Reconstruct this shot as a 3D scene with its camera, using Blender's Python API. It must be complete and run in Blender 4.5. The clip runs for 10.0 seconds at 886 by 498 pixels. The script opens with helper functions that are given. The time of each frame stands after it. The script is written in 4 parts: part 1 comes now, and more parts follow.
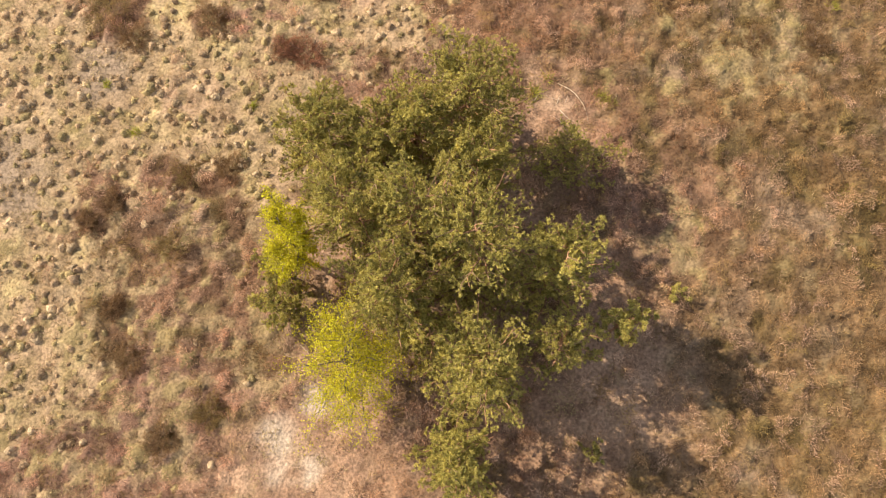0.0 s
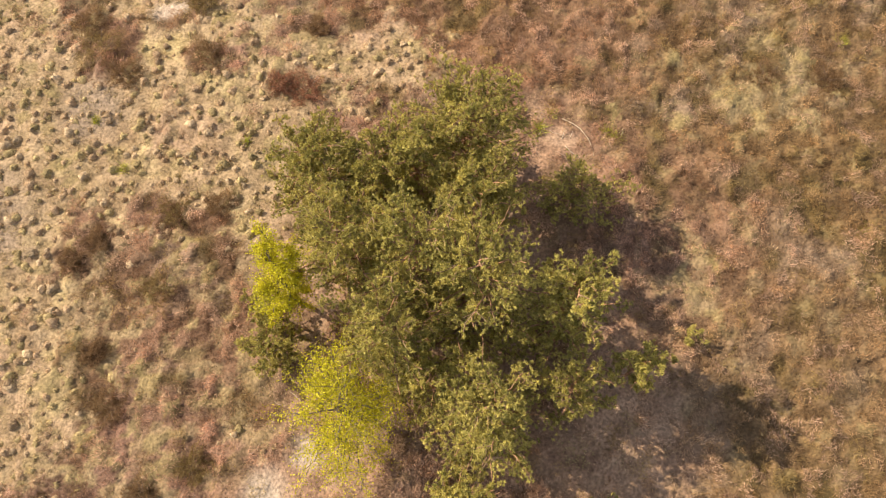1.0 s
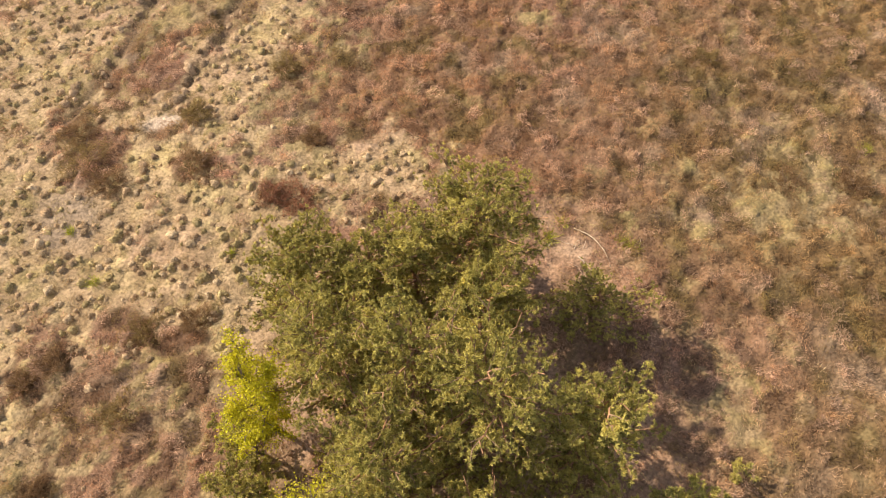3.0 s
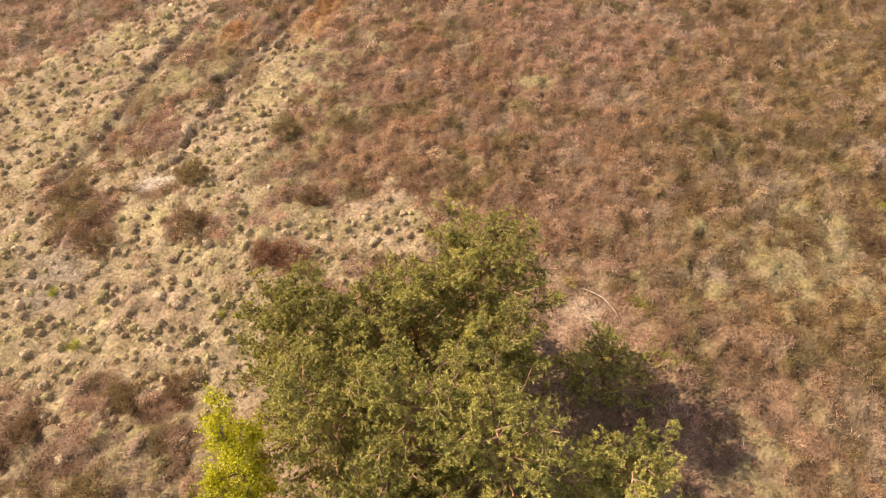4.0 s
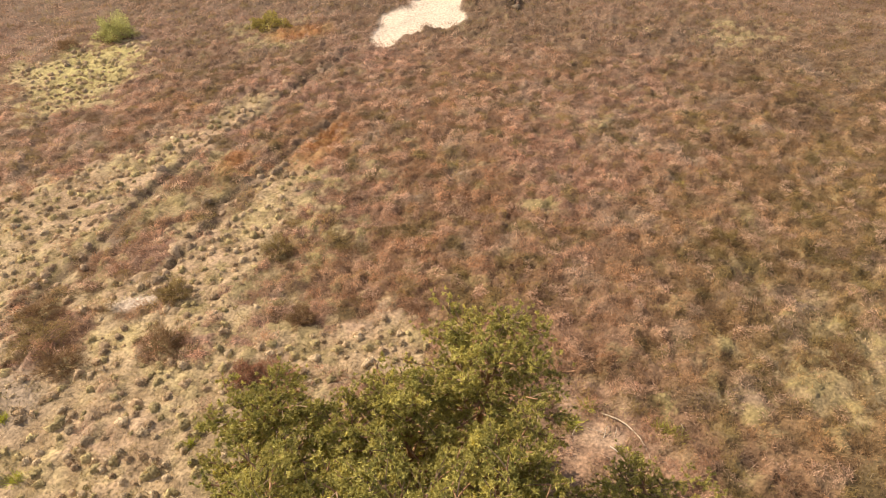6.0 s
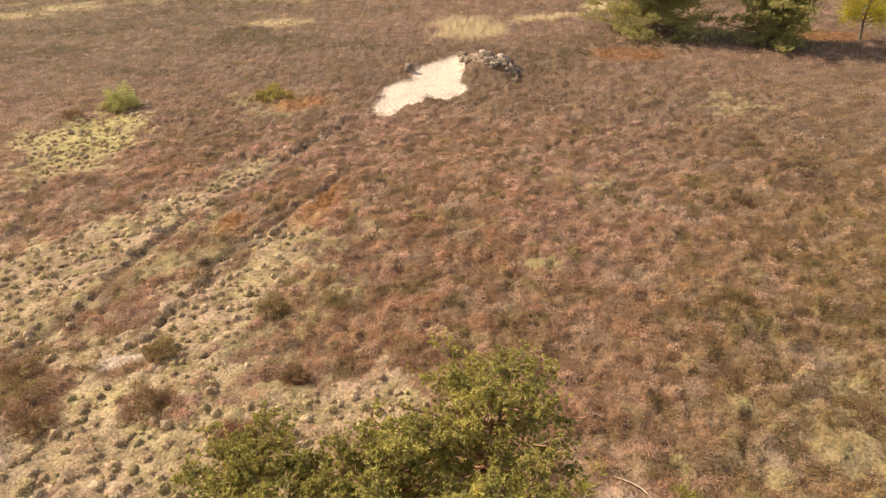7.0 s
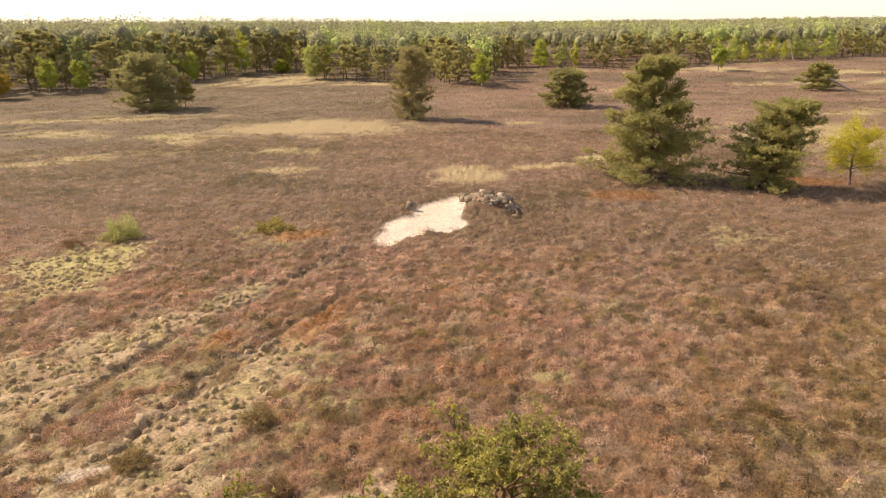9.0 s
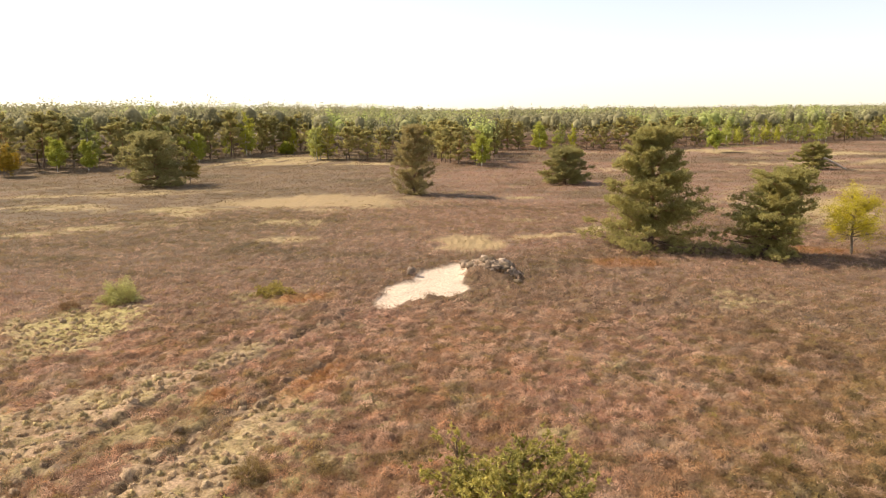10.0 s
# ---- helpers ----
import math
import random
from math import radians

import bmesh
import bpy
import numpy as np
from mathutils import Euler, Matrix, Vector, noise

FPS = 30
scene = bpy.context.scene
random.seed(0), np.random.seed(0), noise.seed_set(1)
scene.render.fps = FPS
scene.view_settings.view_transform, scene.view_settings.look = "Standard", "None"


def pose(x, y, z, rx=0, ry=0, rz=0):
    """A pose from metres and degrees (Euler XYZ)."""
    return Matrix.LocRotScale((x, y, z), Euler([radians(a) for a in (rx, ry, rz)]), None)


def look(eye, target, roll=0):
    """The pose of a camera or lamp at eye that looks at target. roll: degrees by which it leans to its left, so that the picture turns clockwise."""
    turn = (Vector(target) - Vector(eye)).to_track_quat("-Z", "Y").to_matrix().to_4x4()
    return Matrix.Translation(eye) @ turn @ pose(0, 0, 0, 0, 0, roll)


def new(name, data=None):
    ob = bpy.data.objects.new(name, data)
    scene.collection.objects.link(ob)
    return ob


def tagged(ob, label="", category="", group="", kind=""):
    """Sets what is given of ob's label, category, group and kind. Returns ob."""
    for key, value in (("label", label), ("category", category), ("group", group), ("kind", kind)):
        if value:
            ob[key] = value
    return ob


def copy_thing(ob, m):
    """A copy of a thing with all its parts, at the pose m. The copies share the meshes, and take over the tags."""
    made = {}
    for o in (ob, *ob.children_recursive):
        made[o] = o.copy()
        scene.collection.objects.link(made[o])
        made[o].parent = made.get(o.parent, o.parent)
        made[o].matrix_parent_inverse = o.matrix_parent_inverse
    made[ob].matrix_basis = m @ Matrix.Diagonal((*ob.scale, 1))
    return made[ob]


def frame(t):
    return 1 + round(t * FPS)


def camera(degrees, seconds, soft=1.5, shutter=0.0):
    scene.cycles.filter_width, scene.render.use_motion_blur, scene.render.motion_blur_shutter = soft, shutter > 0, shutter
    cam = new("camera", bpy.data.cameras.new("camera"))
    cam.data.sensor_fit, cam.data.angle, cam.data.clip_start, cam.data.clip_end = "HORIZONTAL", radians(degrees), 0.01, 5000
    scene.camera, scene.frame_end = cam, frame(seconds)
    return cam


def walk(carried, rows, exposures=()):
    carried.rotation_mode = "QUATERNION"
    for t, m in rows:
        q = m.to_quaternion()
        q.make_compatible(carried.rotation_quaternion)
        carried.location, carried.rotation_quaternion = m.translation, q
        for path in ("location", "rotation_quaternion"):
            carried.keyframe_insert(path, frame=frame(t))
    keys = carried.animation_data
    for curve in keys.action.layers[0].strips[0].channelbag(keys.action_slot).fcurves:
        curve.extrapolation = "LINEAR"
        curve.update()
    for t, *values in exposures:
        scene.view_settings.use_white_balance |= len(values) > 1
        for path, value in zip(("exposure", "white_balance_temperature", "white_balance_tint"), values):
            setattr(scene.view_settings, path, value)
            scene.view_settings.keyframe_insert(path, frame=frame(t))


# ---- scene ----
cam = camera(64.8, 10.0, soft=1.0)
PATH = [
    (0, (0.319, -0.392, 24.887), (0.291, 0.121, 22.954), -1.9),
    (0.5, (0.265, -0.415, 24.234), (0.239, 0.161, 22.319), -1.4),
    (1, (0.228, -0.348, 23.548), (0.201, 0.3, 21.656), -1.3),
    (1.5, (0.225, -0.289, 22.921), (0.197, 0.433, 21.056), -1.2),
    (2, (0.238, -0.261, 22.183), (0.203, 0.551, 20.356), -1.4),
    (2.5, (0.215, -0.219, 21.512), (0.18, 0.694, 19.733), -1.2),
    (3, (0.22, -0.183, 20.819), (0.18, 0.835, 19.098), -1.3),
    (4.5, (0.131, -0.239, 18.722), (0.088, 1.073, 17.212), -1.1),
    (5, (0.139, -0.195, 18.037), (0.094, 1.209, 16.612), -1.0),
    (5.5, (0.155, -0.134, 17.422), (0.108, 1.349, 16.081), -1.1),
    (7, (0.171, -0.017, 15.495), (0.118, 1.68, 14.439), -1.1),
    (7.5, (0.123, 0.022, 14.808), (0.071, 1.782, 13.859), -0.9),
    (8, (0.168, -0.018, 14.195), (0.114, 1.794, 13.349), -0.9),
    (8.5, (0.115, -0.008, 13.539), (0.063, 1.853, 12.808), -0.8),
    (9, (0.048, 0.028, 12.905), (-0.001, 1.929, 12.285), -0.7),
    (9.5, (0.031, 0.049, 12.265), (-0.019, 1.984, 11.763), -0.7),
    (10, (0.005, 0.064, 11.613), (-0.045, 2.025, 11.223), -0.6),
]
walk(cam, [(t, look(eye, target, roll)) for t, eye, target, roll in PATH],
     [(0.0, 0.74, 6950.0, 12.0), (10.0, 0.58, 6950.0, 12.0)])

# ---- light ----
SUN_EL, SUN_DIR = 39.5, (0.92, -0.39)          # elevation; way the light travels over the ground
world = bpy.data.worlds.new("world")
scene.world = world
world.use_nodes = True
wn = world.node_tree.nodes
sky = wn.new("ShaderNodeTexSky")
sky.sky_type, sky.sun_disc = "NISHITA", False
sky.sun_elevation = radians(SUN_EL)
sky.sun_rotation = math.atan2(-SUN_DIR[0], -SUN_DIR[1])
sky.air_density, sky.dust_density, sky.ozone_density = 1.0, 0.3, 0.6
haze = wn.new("ShaderNodeMix")                  # thin white haze over the whole sky
haze.data_type, haze.blend_type = "RGBA", "ADD"
haze.inputs[0].default_value = 1.0
haze.inputs[7].default_value = (0.85, 0.85, 0.88, 1)
milk = wn.new("ShaderNodeHueSaturation")        # the haze takes the blue out of it
milk.inputs["Saturation"].default_value, milk.inputs["Value"].default_value = 0.6, 0.76
world.node_tree.links.new(sky.outputs[0], milk.inputs["Color"])
world.node_tree.links.new(milk.outputs[0], haze.inputs[6])
world.node_tree.links.new(haze.outputs[2], wn["Background"].inputs[0])
wn["Background"].inputs[1].default_value = 0.136
sun = new("sun", bpy.data.lights.new("sun", "SUN"))
sun.data.energy, sun.data.angle, sun.data.color = 5.0, radians(0.55), (1.0, 0.88, 0.70)
horiz = math.cos(radians(SUN_EL))
sun.matrix_world = look((0, 0, 60), (SUN_DIR[0] * horiz * 10, SUN_DIR[1] * horiz * 10, 60 - 10 * math.sin(radians(SUN_EL))))

# ---- materials ----
def material(name, rough=0.85, hue=0.5, spread=(0.7, 1.3), through_light=0.0, grain=6.0, bump=0.0, bump_scale=30.0, attribute="tone", flat=None, detail=0.35, depth=0.05):
    """A rough natural surface. Its colour comes from the mesh's own tone, broken by grain at two scales and by chance from piece to piece."""
    m = bpy.data.materials.new(name)
    m.use_nodes = True
    n, l = m.node_tree.nodes, m.node_tree.links
    b = n["Principled BSDF"]
    b.inputs["Roughness"].default_value = rough
    b.inputs["Specular IOR Level"].default_value = 0.25
    if flat is None:
        a = n.new("ShaderNodeAttribute")
        a.attribute_name = attribute
        colour = a.outputs["Color"]
    else:
        a = n.new("ShaderNodeRGB")
        a.outputs[0].default_value = (*flat, 1)
        colour = a.outputs[0]
    geo, tex = n.new("ShaderNodeNewGeometry"), n.new("ShaderNodeTexCoord")
    isl = n.new("ShaderNodeMapRange")
    isl.inputs["To Min"].default_value, isl.inputs["To Max"].default_value = spread
    l.new(geo.outputs["Random Per Island"], isl.inputs["Value"])
    nz = n.new("ShaderNodeTexNoise")
    nz.inputs["Scale"].default_value, nz.inputs["Detail"].default_value = grain, 6
    l.new(tex.outputs["Object"], nz.inputs["Vector"])
    nr = n.new("ShaderNodeMapRange")
    nr.inputs["From Min"].default_value, nr.inputs["From Max"].default_value = 0.3, 0.7
    nr.inputs["To Min"].default_value, nr.inputs["To Max"].default_value = 1 - detail, 1 + detail
    l.new(nz.outputs["Fac"], nr.inputs["Value"])
    mul = n.new("ShaderNodeMath")
    mul.operation = "MULTIPLY"
    l.new(isl.outputs[0], mul.inputs[0])
    l.new(nr.outputs[0], mul.inputs[1])
    hsv = n.new("ShaderNodeHueSaturation")
    hsv.inputs["Hue"].default_value = hue
    l.new(mul.outputs[0], hsv.inputs["Value"])
    l.new(colour, hsv.inputs["Color"])
    l.new(hsv.outputs[0], b.inputs["Base Color"])
    if bump:
        bn = n.new("ShaderNodeTexNoise")
        bn.inputs["Scale"].default_value, bn.inputs["Detail"].default_value = bump_scale, 8
        l.new(tex.outputs["Object"], bn.inputs["Vector"])
        bu = n.new("ShaderNodeBump")
        bu.inputs["Strength"].default_value, bu.inputs["Distance"].default_value = bump, depth
        l.new(bn.outputs["Fac"], bu.inputs["Height"])
        l.new(bu.outputs[0], b.inputs["Normal"])
    if through_light:
        tr, mix = n.new("ShaderNodeBsdfTranslucent"), n.new("ShaderNodeMixShader")
        mix.inputs[0].default_value = through_light
        l.new(hsv.outputs[0], tr.inputs["Color"])
        l.new(b.outputs[0], mix.inputs[1])
        l.new(tr.outputs[0], mix.inputs[2])
        l.new(mix.outputs[0], n["Material Output"].inputs["Surface"])
    return m


M_GROUND = material("heath_soil", 0.95, spread=(1, 1), grain=9.0, bump=1.0, bump_scale=11.0, detail=0.4)
M_TWIG = material("heather_twigs", 0.9, spread=(0.74, 1.26), through_light=0.48, grain=1.3, detail=0.25)
M_TWIG_FAR = material("far_heather", 0.95, spread=(0.85, 1.15), through_light=0.5, grain=0.5, detail=0.2)
M_GRASS = material("dry_grass", 0.85, spread=(0.7, 1.3), through_light=0.25, grain=2.0, detail=0.2)
M_TUSSOCK = material("tussock_turf", 0.95, spread=(0.75, 1.25), grain=16.0, bump=0.8, bump_scale=30.0, detail=0.4)
M_NEEDLE = material("pine_needles", 0.6, spread=(0.75, 1.25), through_light=0.26, grain=0.8, detail=0.25)
M_NEEDLE_FAR = material("far_needles", 0.85, spread=(0.85, 1.15), through_light=0.5, grain=0.5, detail=0.2)
M_LEAF = material("young_leaves", 0.55, spread=(0.75, 1.25), through_light=0.4, grain=1.0, detail=0.2)
M_BARK = material("bark", 0.9, spread=(0.85, 1.15), grain=7.0, bump=0.8, bump_scale=25.0, detail=0.45)
M_STONE = material("weathered_turf_clod", 0.95, spread=(0.8, 1.2), grain=5.0, bump=0.9, bump_scale=12.0, detail=0.45)
M_SAND = material("bare_sand", 0.95, spread=(1, 1), grain=4.0, bump=0.5, bump_scale=9.0, detail=0.12)
M_CANOPY = material("far_canopy", 0.95, spread=(0.72, 1.28), through_light=0.3, grain=0.4, detail=0.25)

# ---- mesh helpers ----
rng = np.random.default_rng(7)


def lattice(ix, iy, seed):
    h = (ix.astype(np.int64) * 374761393 + iy.astype(np.int64) * 668265263 + seed * 974634) & 0x7FFFFFFF
    h = ((h ^ (h >> 13)) * 1274126177) & 0x7FFFFFFF
    return ((h ^ (h >> 16)) & 0xFFFF) / 65535.0


def rough_noise(x, y, size, seed, octaves=3):
    """Smooth noise in 0..1 over the plan; size: metres of its largest lumps."""
    out, amp, total = 0.0, 1.0, 0.0
    for k in range(octaves):
        u, v = np.asarray(x) / size + 17.3 * k, np.asarray(y) / size - 9.1 * k
        iu, iv = np.floor(u), np.floor(v)
        fu, fv = u - iu, v - iv
        fu, fv = fu * fu * (3 - 2 * fu), fv * fv * (3 - 2 * fv)
        iu, iv = iu.astype(np.int64), iv.astype(np.int64)
        a, b = lattice(iu, iv, seed + k), lattice(iu + 1, iv, seed + k)
        c, d = lattice(iu, iv + 1, seed + k), lattice(iu + 1, iv + 1, seed + k)
        out = out + amp * ((a * (1 - fu) + b * fu) * (1 - fv) + (c * (1 - fu) + d * fu) * fv)
        total, amp, size = total + amp, amp * 0.5, size * 0.5
    return out / total


def sheet(name, verts, faces, mat, tone=None, smooth=False):
    """A mesh from arrays: verts (n, 3), faces (m, 3 or 4), tone (n, 3)."""
    me = bpy.data.meshes.new(name)
    verts, faces = np.asarray(verts, np.float32), np.asarray(faces, np.int32)
    k = faces.shape[1]
    me.vertices.add(len(verts))
    me.vertices.foreach_set("co", verts.ravel())
    me.loops.add(faces.size)
    me.loops.foreach_set("vertex_index", faces.ravel())
    me.polygons.add(len(faces))
    me.polygons.foreach_set("loop_start", np.arange(0, faces.size, k, dtype=np.int32))
    me.polygons.foreach_set("use_smooth", np.full(len(faces), smooth))
    if tone is not None:
        at = me.attributes.new("tone", "FLOAT_COLOR", "POINT")
        at.data.foreach_set("color", np.concatenate([np.asarray(tone, np.float32), np.ones((len(verts), 1), np.float32)], 1).ravel())
    me.update(calc_edges=True)
    me.materials.append(mat)
    return me


def part(name, me, parent, label=""):
    ob = new(name, me)
    ob.parent = parent
    return tagged(ob, label)


def unit(v):
    return v / np.maximum(np.linalg.norm(v, axis=-1, keepdims=True), 1e-9)


def blades(root, way, length, width, tone, leafy=False, face=None):
    """Arrays for many small pointed blades (or, leafy, four-cornered leaves)."""
    n = len(root)
    side = unit(np.cross(way, rng.normal(size=(n, 3)) if face is None else face)) * np.reshape(width, (-1, 1)) * 0.5
    tip = root + way * np.reshape(length, (-1, 1))
    if leafy:
        mid = root + way * np.reshape(length, (-1, 1)) * 0.5
        v = np.stack([root, mid - side, tip, mid + side], 1).reshape(-1, 3)
        f, c = np.arange(4 * n).reshape(n, 4), 4
    else:
        v = np.stack([root - side, root + side, tip], 1).reshape(-1, 3)
        f, c = np.arange(3 * n).reshape(n, 3), 3
    return v, f, np.repeat(tone, c, 0)


def tube(points, radii, sides=7):
    """Arrays for a tapered limb along points."""
    points = np.asarray(points, float)
    n = len(points)
    t = unit(np.gradient(points, axis=0))
    ref = np.where(np.abs(t[:, 2:3]) < 0.9, np.array([[0, 0, 1.0]]), np.array([[1.0, 0, 0]]))
    a = unit(np.cross(t, ref))
    b = np.cross(t, a)
    w = np.arange(sides) * 2 * np.pi / sides
    ring = np.cos(w)[None, :, None] * a[:, None] + np.sin(w)[None, :, None] * b[:, None]
    v = (points[:, None] + ring * np.reshape(radii, (-1, 1, 1))).reshape(-1, 3)
    i, j = np.meshgrid(np.arange(n - 1), np.arange(sides), indexing="ij")
    j2 = (j + 1) % sides
    f = np.stack([i * sides + j, i * sides + j2, (i + 1) * sides + j2, (i + 1) * sides + j], -1).reshape(-1, 4)
    return v, f


def joined(pieces):
    vs, fs, ts, at = [], [], [], 0
    for v, f, t in pieces:
        vs.append(v)
        fs.append(np.asarray(f) + at)
        ts.append(t)
        at += len(v)
    return np.concatenate(vs), np.concatenate(fs), np.concatenate(ts)


# ---- the lie of the land: patches of cover ----
def patch(x, y, cx, cy, rx, ry, turn=0.0, soft=0.35, seed=3, wander=0.35):
    """How far a place lies inside a ragged oval of cover, 0..1."""
    wx = x + (rough_noise(x, y, 2.2, seed) - 0.5) * 2 * wander * min(rx, ry) * 1.6
    wy = y + (rough_noise(x, y, 2.2, seed + 50) - 0.5) * 2 * wander * min(rx, ry) * 1.6
    c, s = math.cos(radians(turn)), math.sin(radians(turn))
    u, v = ((wx - cx) * c + (wy - cy) * s) / rx, (-(wx - cx) * s + (wy - cy) * c) / ry
    d = np.sqrt(u * u + v * v)
    return np.clip((1 + soft - d) / (2 * soft), 0, 1)


# each row: centre x, y, radii, turn
STRAW = [(-10.2, 17.6, 2.6, 1.8, 8), (-14.0, 12.2, 5.2, 5.8, 0), (-8.0, 11.5, 3.4, 3.6, 20), (-16.6, 3.0, 3.4, 6.5, 0), (-3.4, 15.6, 3.0, 1.5, 10),
         (-8.8, 21.6, 1.8, 4.0, -18), (-7.7, 25.6, 0.8, 2.2, -25), (-11.2, 31.6, 0.9, 2.8, -28), (-13.6, 28.0, 1.4, 2.8, -26), (-16.4, 23.6, 2.2, 4.0, -30), (-19.0, 19.5, 3.8, 4.5, 0),
         (-21.6, 37.0, 2.8, 4.4, -10), (-19.5, 14.0, 3.5, 7.0, 0)]
MEADOW = [(-18.5, 89.5, 13.5, 8.0, -5), (-44.0, 104.0, 16.0, 1.4, 0), (1.0, 60.2, 3.5, 3.4, 0), (7.6, 63.6, 4.4, 1.1, 14), (42.0, 82.0, 6.0, 10.0, 0)]
PALE = [(-13.0, 22.5, 1.5, 6.5, -25), (8.6, 6.8, 0.9, 1.7, 10), (12.9, 15.0, 1.8, 2.6, 0), (11.0, 14.0, 1.2, 2.6, 30), (7.4, 13.6, 1.6, 0.8, 0), (3.1, 23.5, 1.0, 0.7, 0), (17.0, 41.3, 2.0, 1.6, 0),
        (-42.0, 84.0, 12.0, 2.0, 0), (-36.0, 72.0, 9.0, 1.6, 10),
        (40.0, 80.0, 9.0, 12.0, 0), (62.0, 103.0, 20.0, 3.5, 0)]
PALE_FAR = [(8.0, 74.0, 3.0, 1.5, 0), (-17.0, 72.0, 6.0, 2.0, 0), (66.0, 190.0, 30.0, 6.0, 0), (90.0, 150.0, 30.0, 4.0, 0), (30.0, 135.0, 8.0, 2.5, 0),
            (-40.0, 160.0, 24.0, 6.0, 0), (6.0, 30.5, 1.6, 0.8, 0), (-11.5, 42.5, 2.4, 2.0, 0)]
STRIPS = [(-49, 99.5, 10, 1.6, 0), (-61, 99, 6, 1.5, 0), (-50.5, 87.5, 5.5, 1.8, 0), (-31.6, 79.2, 2.6, 1.5, 0), (-19.3, 73.6, 2.2, 1.2, 0), (-42, 66.5, 4, 1.3, 0), (-37.5, 69.6, 3.6, 1.1, 0),
          (-15.8, 62.6, 2.8, 1.4, 0), (84, 217, 9, 3.5, 0), (68, 198, 8, 4, 0), (61, 146.5, 6, 2.0, 0), (97, 176, 10, 4, 0), (74, 131, 5, 2.0, 0), (54, 99.8, 4, 1.8, 0), (41, 78, 3.0, 5.5, 0), (-33, 83, 6, 1.4, 0),
          (13, 67.5, 2, 2, 0), (8.7, 92.7, 2.6, 1.0, 0), (-45, 174, 16, 6, 0), (-21, 152.7, 7, 2.5, 0)]       # short bleached turf
LITTER = [(-2.6, 2.6, 3.5, 5.2, 0), (-4.4, -1.8, 3.2, 2.6, 0), (0.0, 7.0, 4.6, 4.6, 0), (3.8, 11.6, 1.7, 1.6, 0), (4.6, 2.0, 3.4, 4.4, 0), (-5.0, 6.0, 1.6, 3.0, 0)]
RUST = [(-6.5, 28.6, 0.75, 2.6, -24), (-10.0, 42.4, 2.0, 1.2, 0), (12.6, 51.8, 2.4, 1.3, 0), (29.0, 57.0, 3.4, 1.4, 0), (-10.3, 27.4, 0.5, 1.0, -24)]
# two grey-brown patches, darker than the straw round them
GREY_PATCHES = [(-16.6, 8.6, 1.8, 1.7, 0), (-13.8, 13.0, 1.2, 1.3, 40)]
DITCH = [(-15.5, 17.1), (-14.7, 19.2), (-14.0, 21.9), (-13.0, 25.5), (-12.0, 28.2), (-11.0, 30.0), (-10.0, 33.1), (-8.2, 36.2), (-6.0, 40.2)]      # two shallow ruts that lead to the bare sand
DITCH_2 = [(-11.2, 19.0), (-10.6, 20.9), (-9.8, 23.1), (-9.0, 25.8), (-7.8, 27.5), (-6.0, 31.6)]
SAND = [(-4.4, 42.2, 1.0, 1.9, -10), (-3.5, 44.7, 1.7, 2.1, -10), (-1.3, 45.6, 1.8, 2.2, -20), (-1.4, 48.4, 1.8, 2.7, -25), (-0.1, 50.4, 1.1, 1.7, -20)]
BARE = [(-5.8, -0.9, 0.7, 0.9, 0), (-4.4, 0.6, 0.6, 0.6, 0), (-5.0, -1.7, 0.9, 0.5, 20), (-11.3, 17.7, 0.8, 0.5, 20)]


def cover(rows, x, y, seed, soft=0.35, wander=0.35):
    w = np.zeros_like(x)
    for k, (cx, cy, rx, ry, turn) in enumerate(rows):
        near = np.hypot(x - cx, y - cy) < max(rx, ry) * (1.1 + soft + 2 * wander)
        if near.any():
            w[near] = np.maximum(w[near], patch(x[near], y[near], cx, cy, rx, ry, turn, soft, seed + k, wander))
    return w


def near_line(line, x, y):
    d = np.full_like(x, 1e9)
    for (ax, ay), (bx, by) in zip(line, line[1:]):
        ux, uy = bx - ax, by - ay
        t = np.clip(((x - ax) * ux + (y - ay) * uy) / (ux * ux + uy * uy), 0, 1)
        d = np.minimum(d, np.hypot(x - ax - t * ux, y - ay - t * uy))
    return d


def ditch_far(x, y):
    wx, wy = x + (rough_noise(x, y, 2.0, 801, 2) - 0.5) * 1.0, y + (rough_noise(x, y, 2.0, 811, 2) - 0.5) * 1.0
    gaps = np.clip(rough_noise(x, y, 2.5, 821, 2) * 3 - 1.7, 0, 1) * 0.8
    return np.minimum(near_line(DITCH, wx, wy), near_line(DITCH_2, wx, wy) * 1.2) + gaps + 0.22 * np.clip((27 - y) / 8, 0, 1)


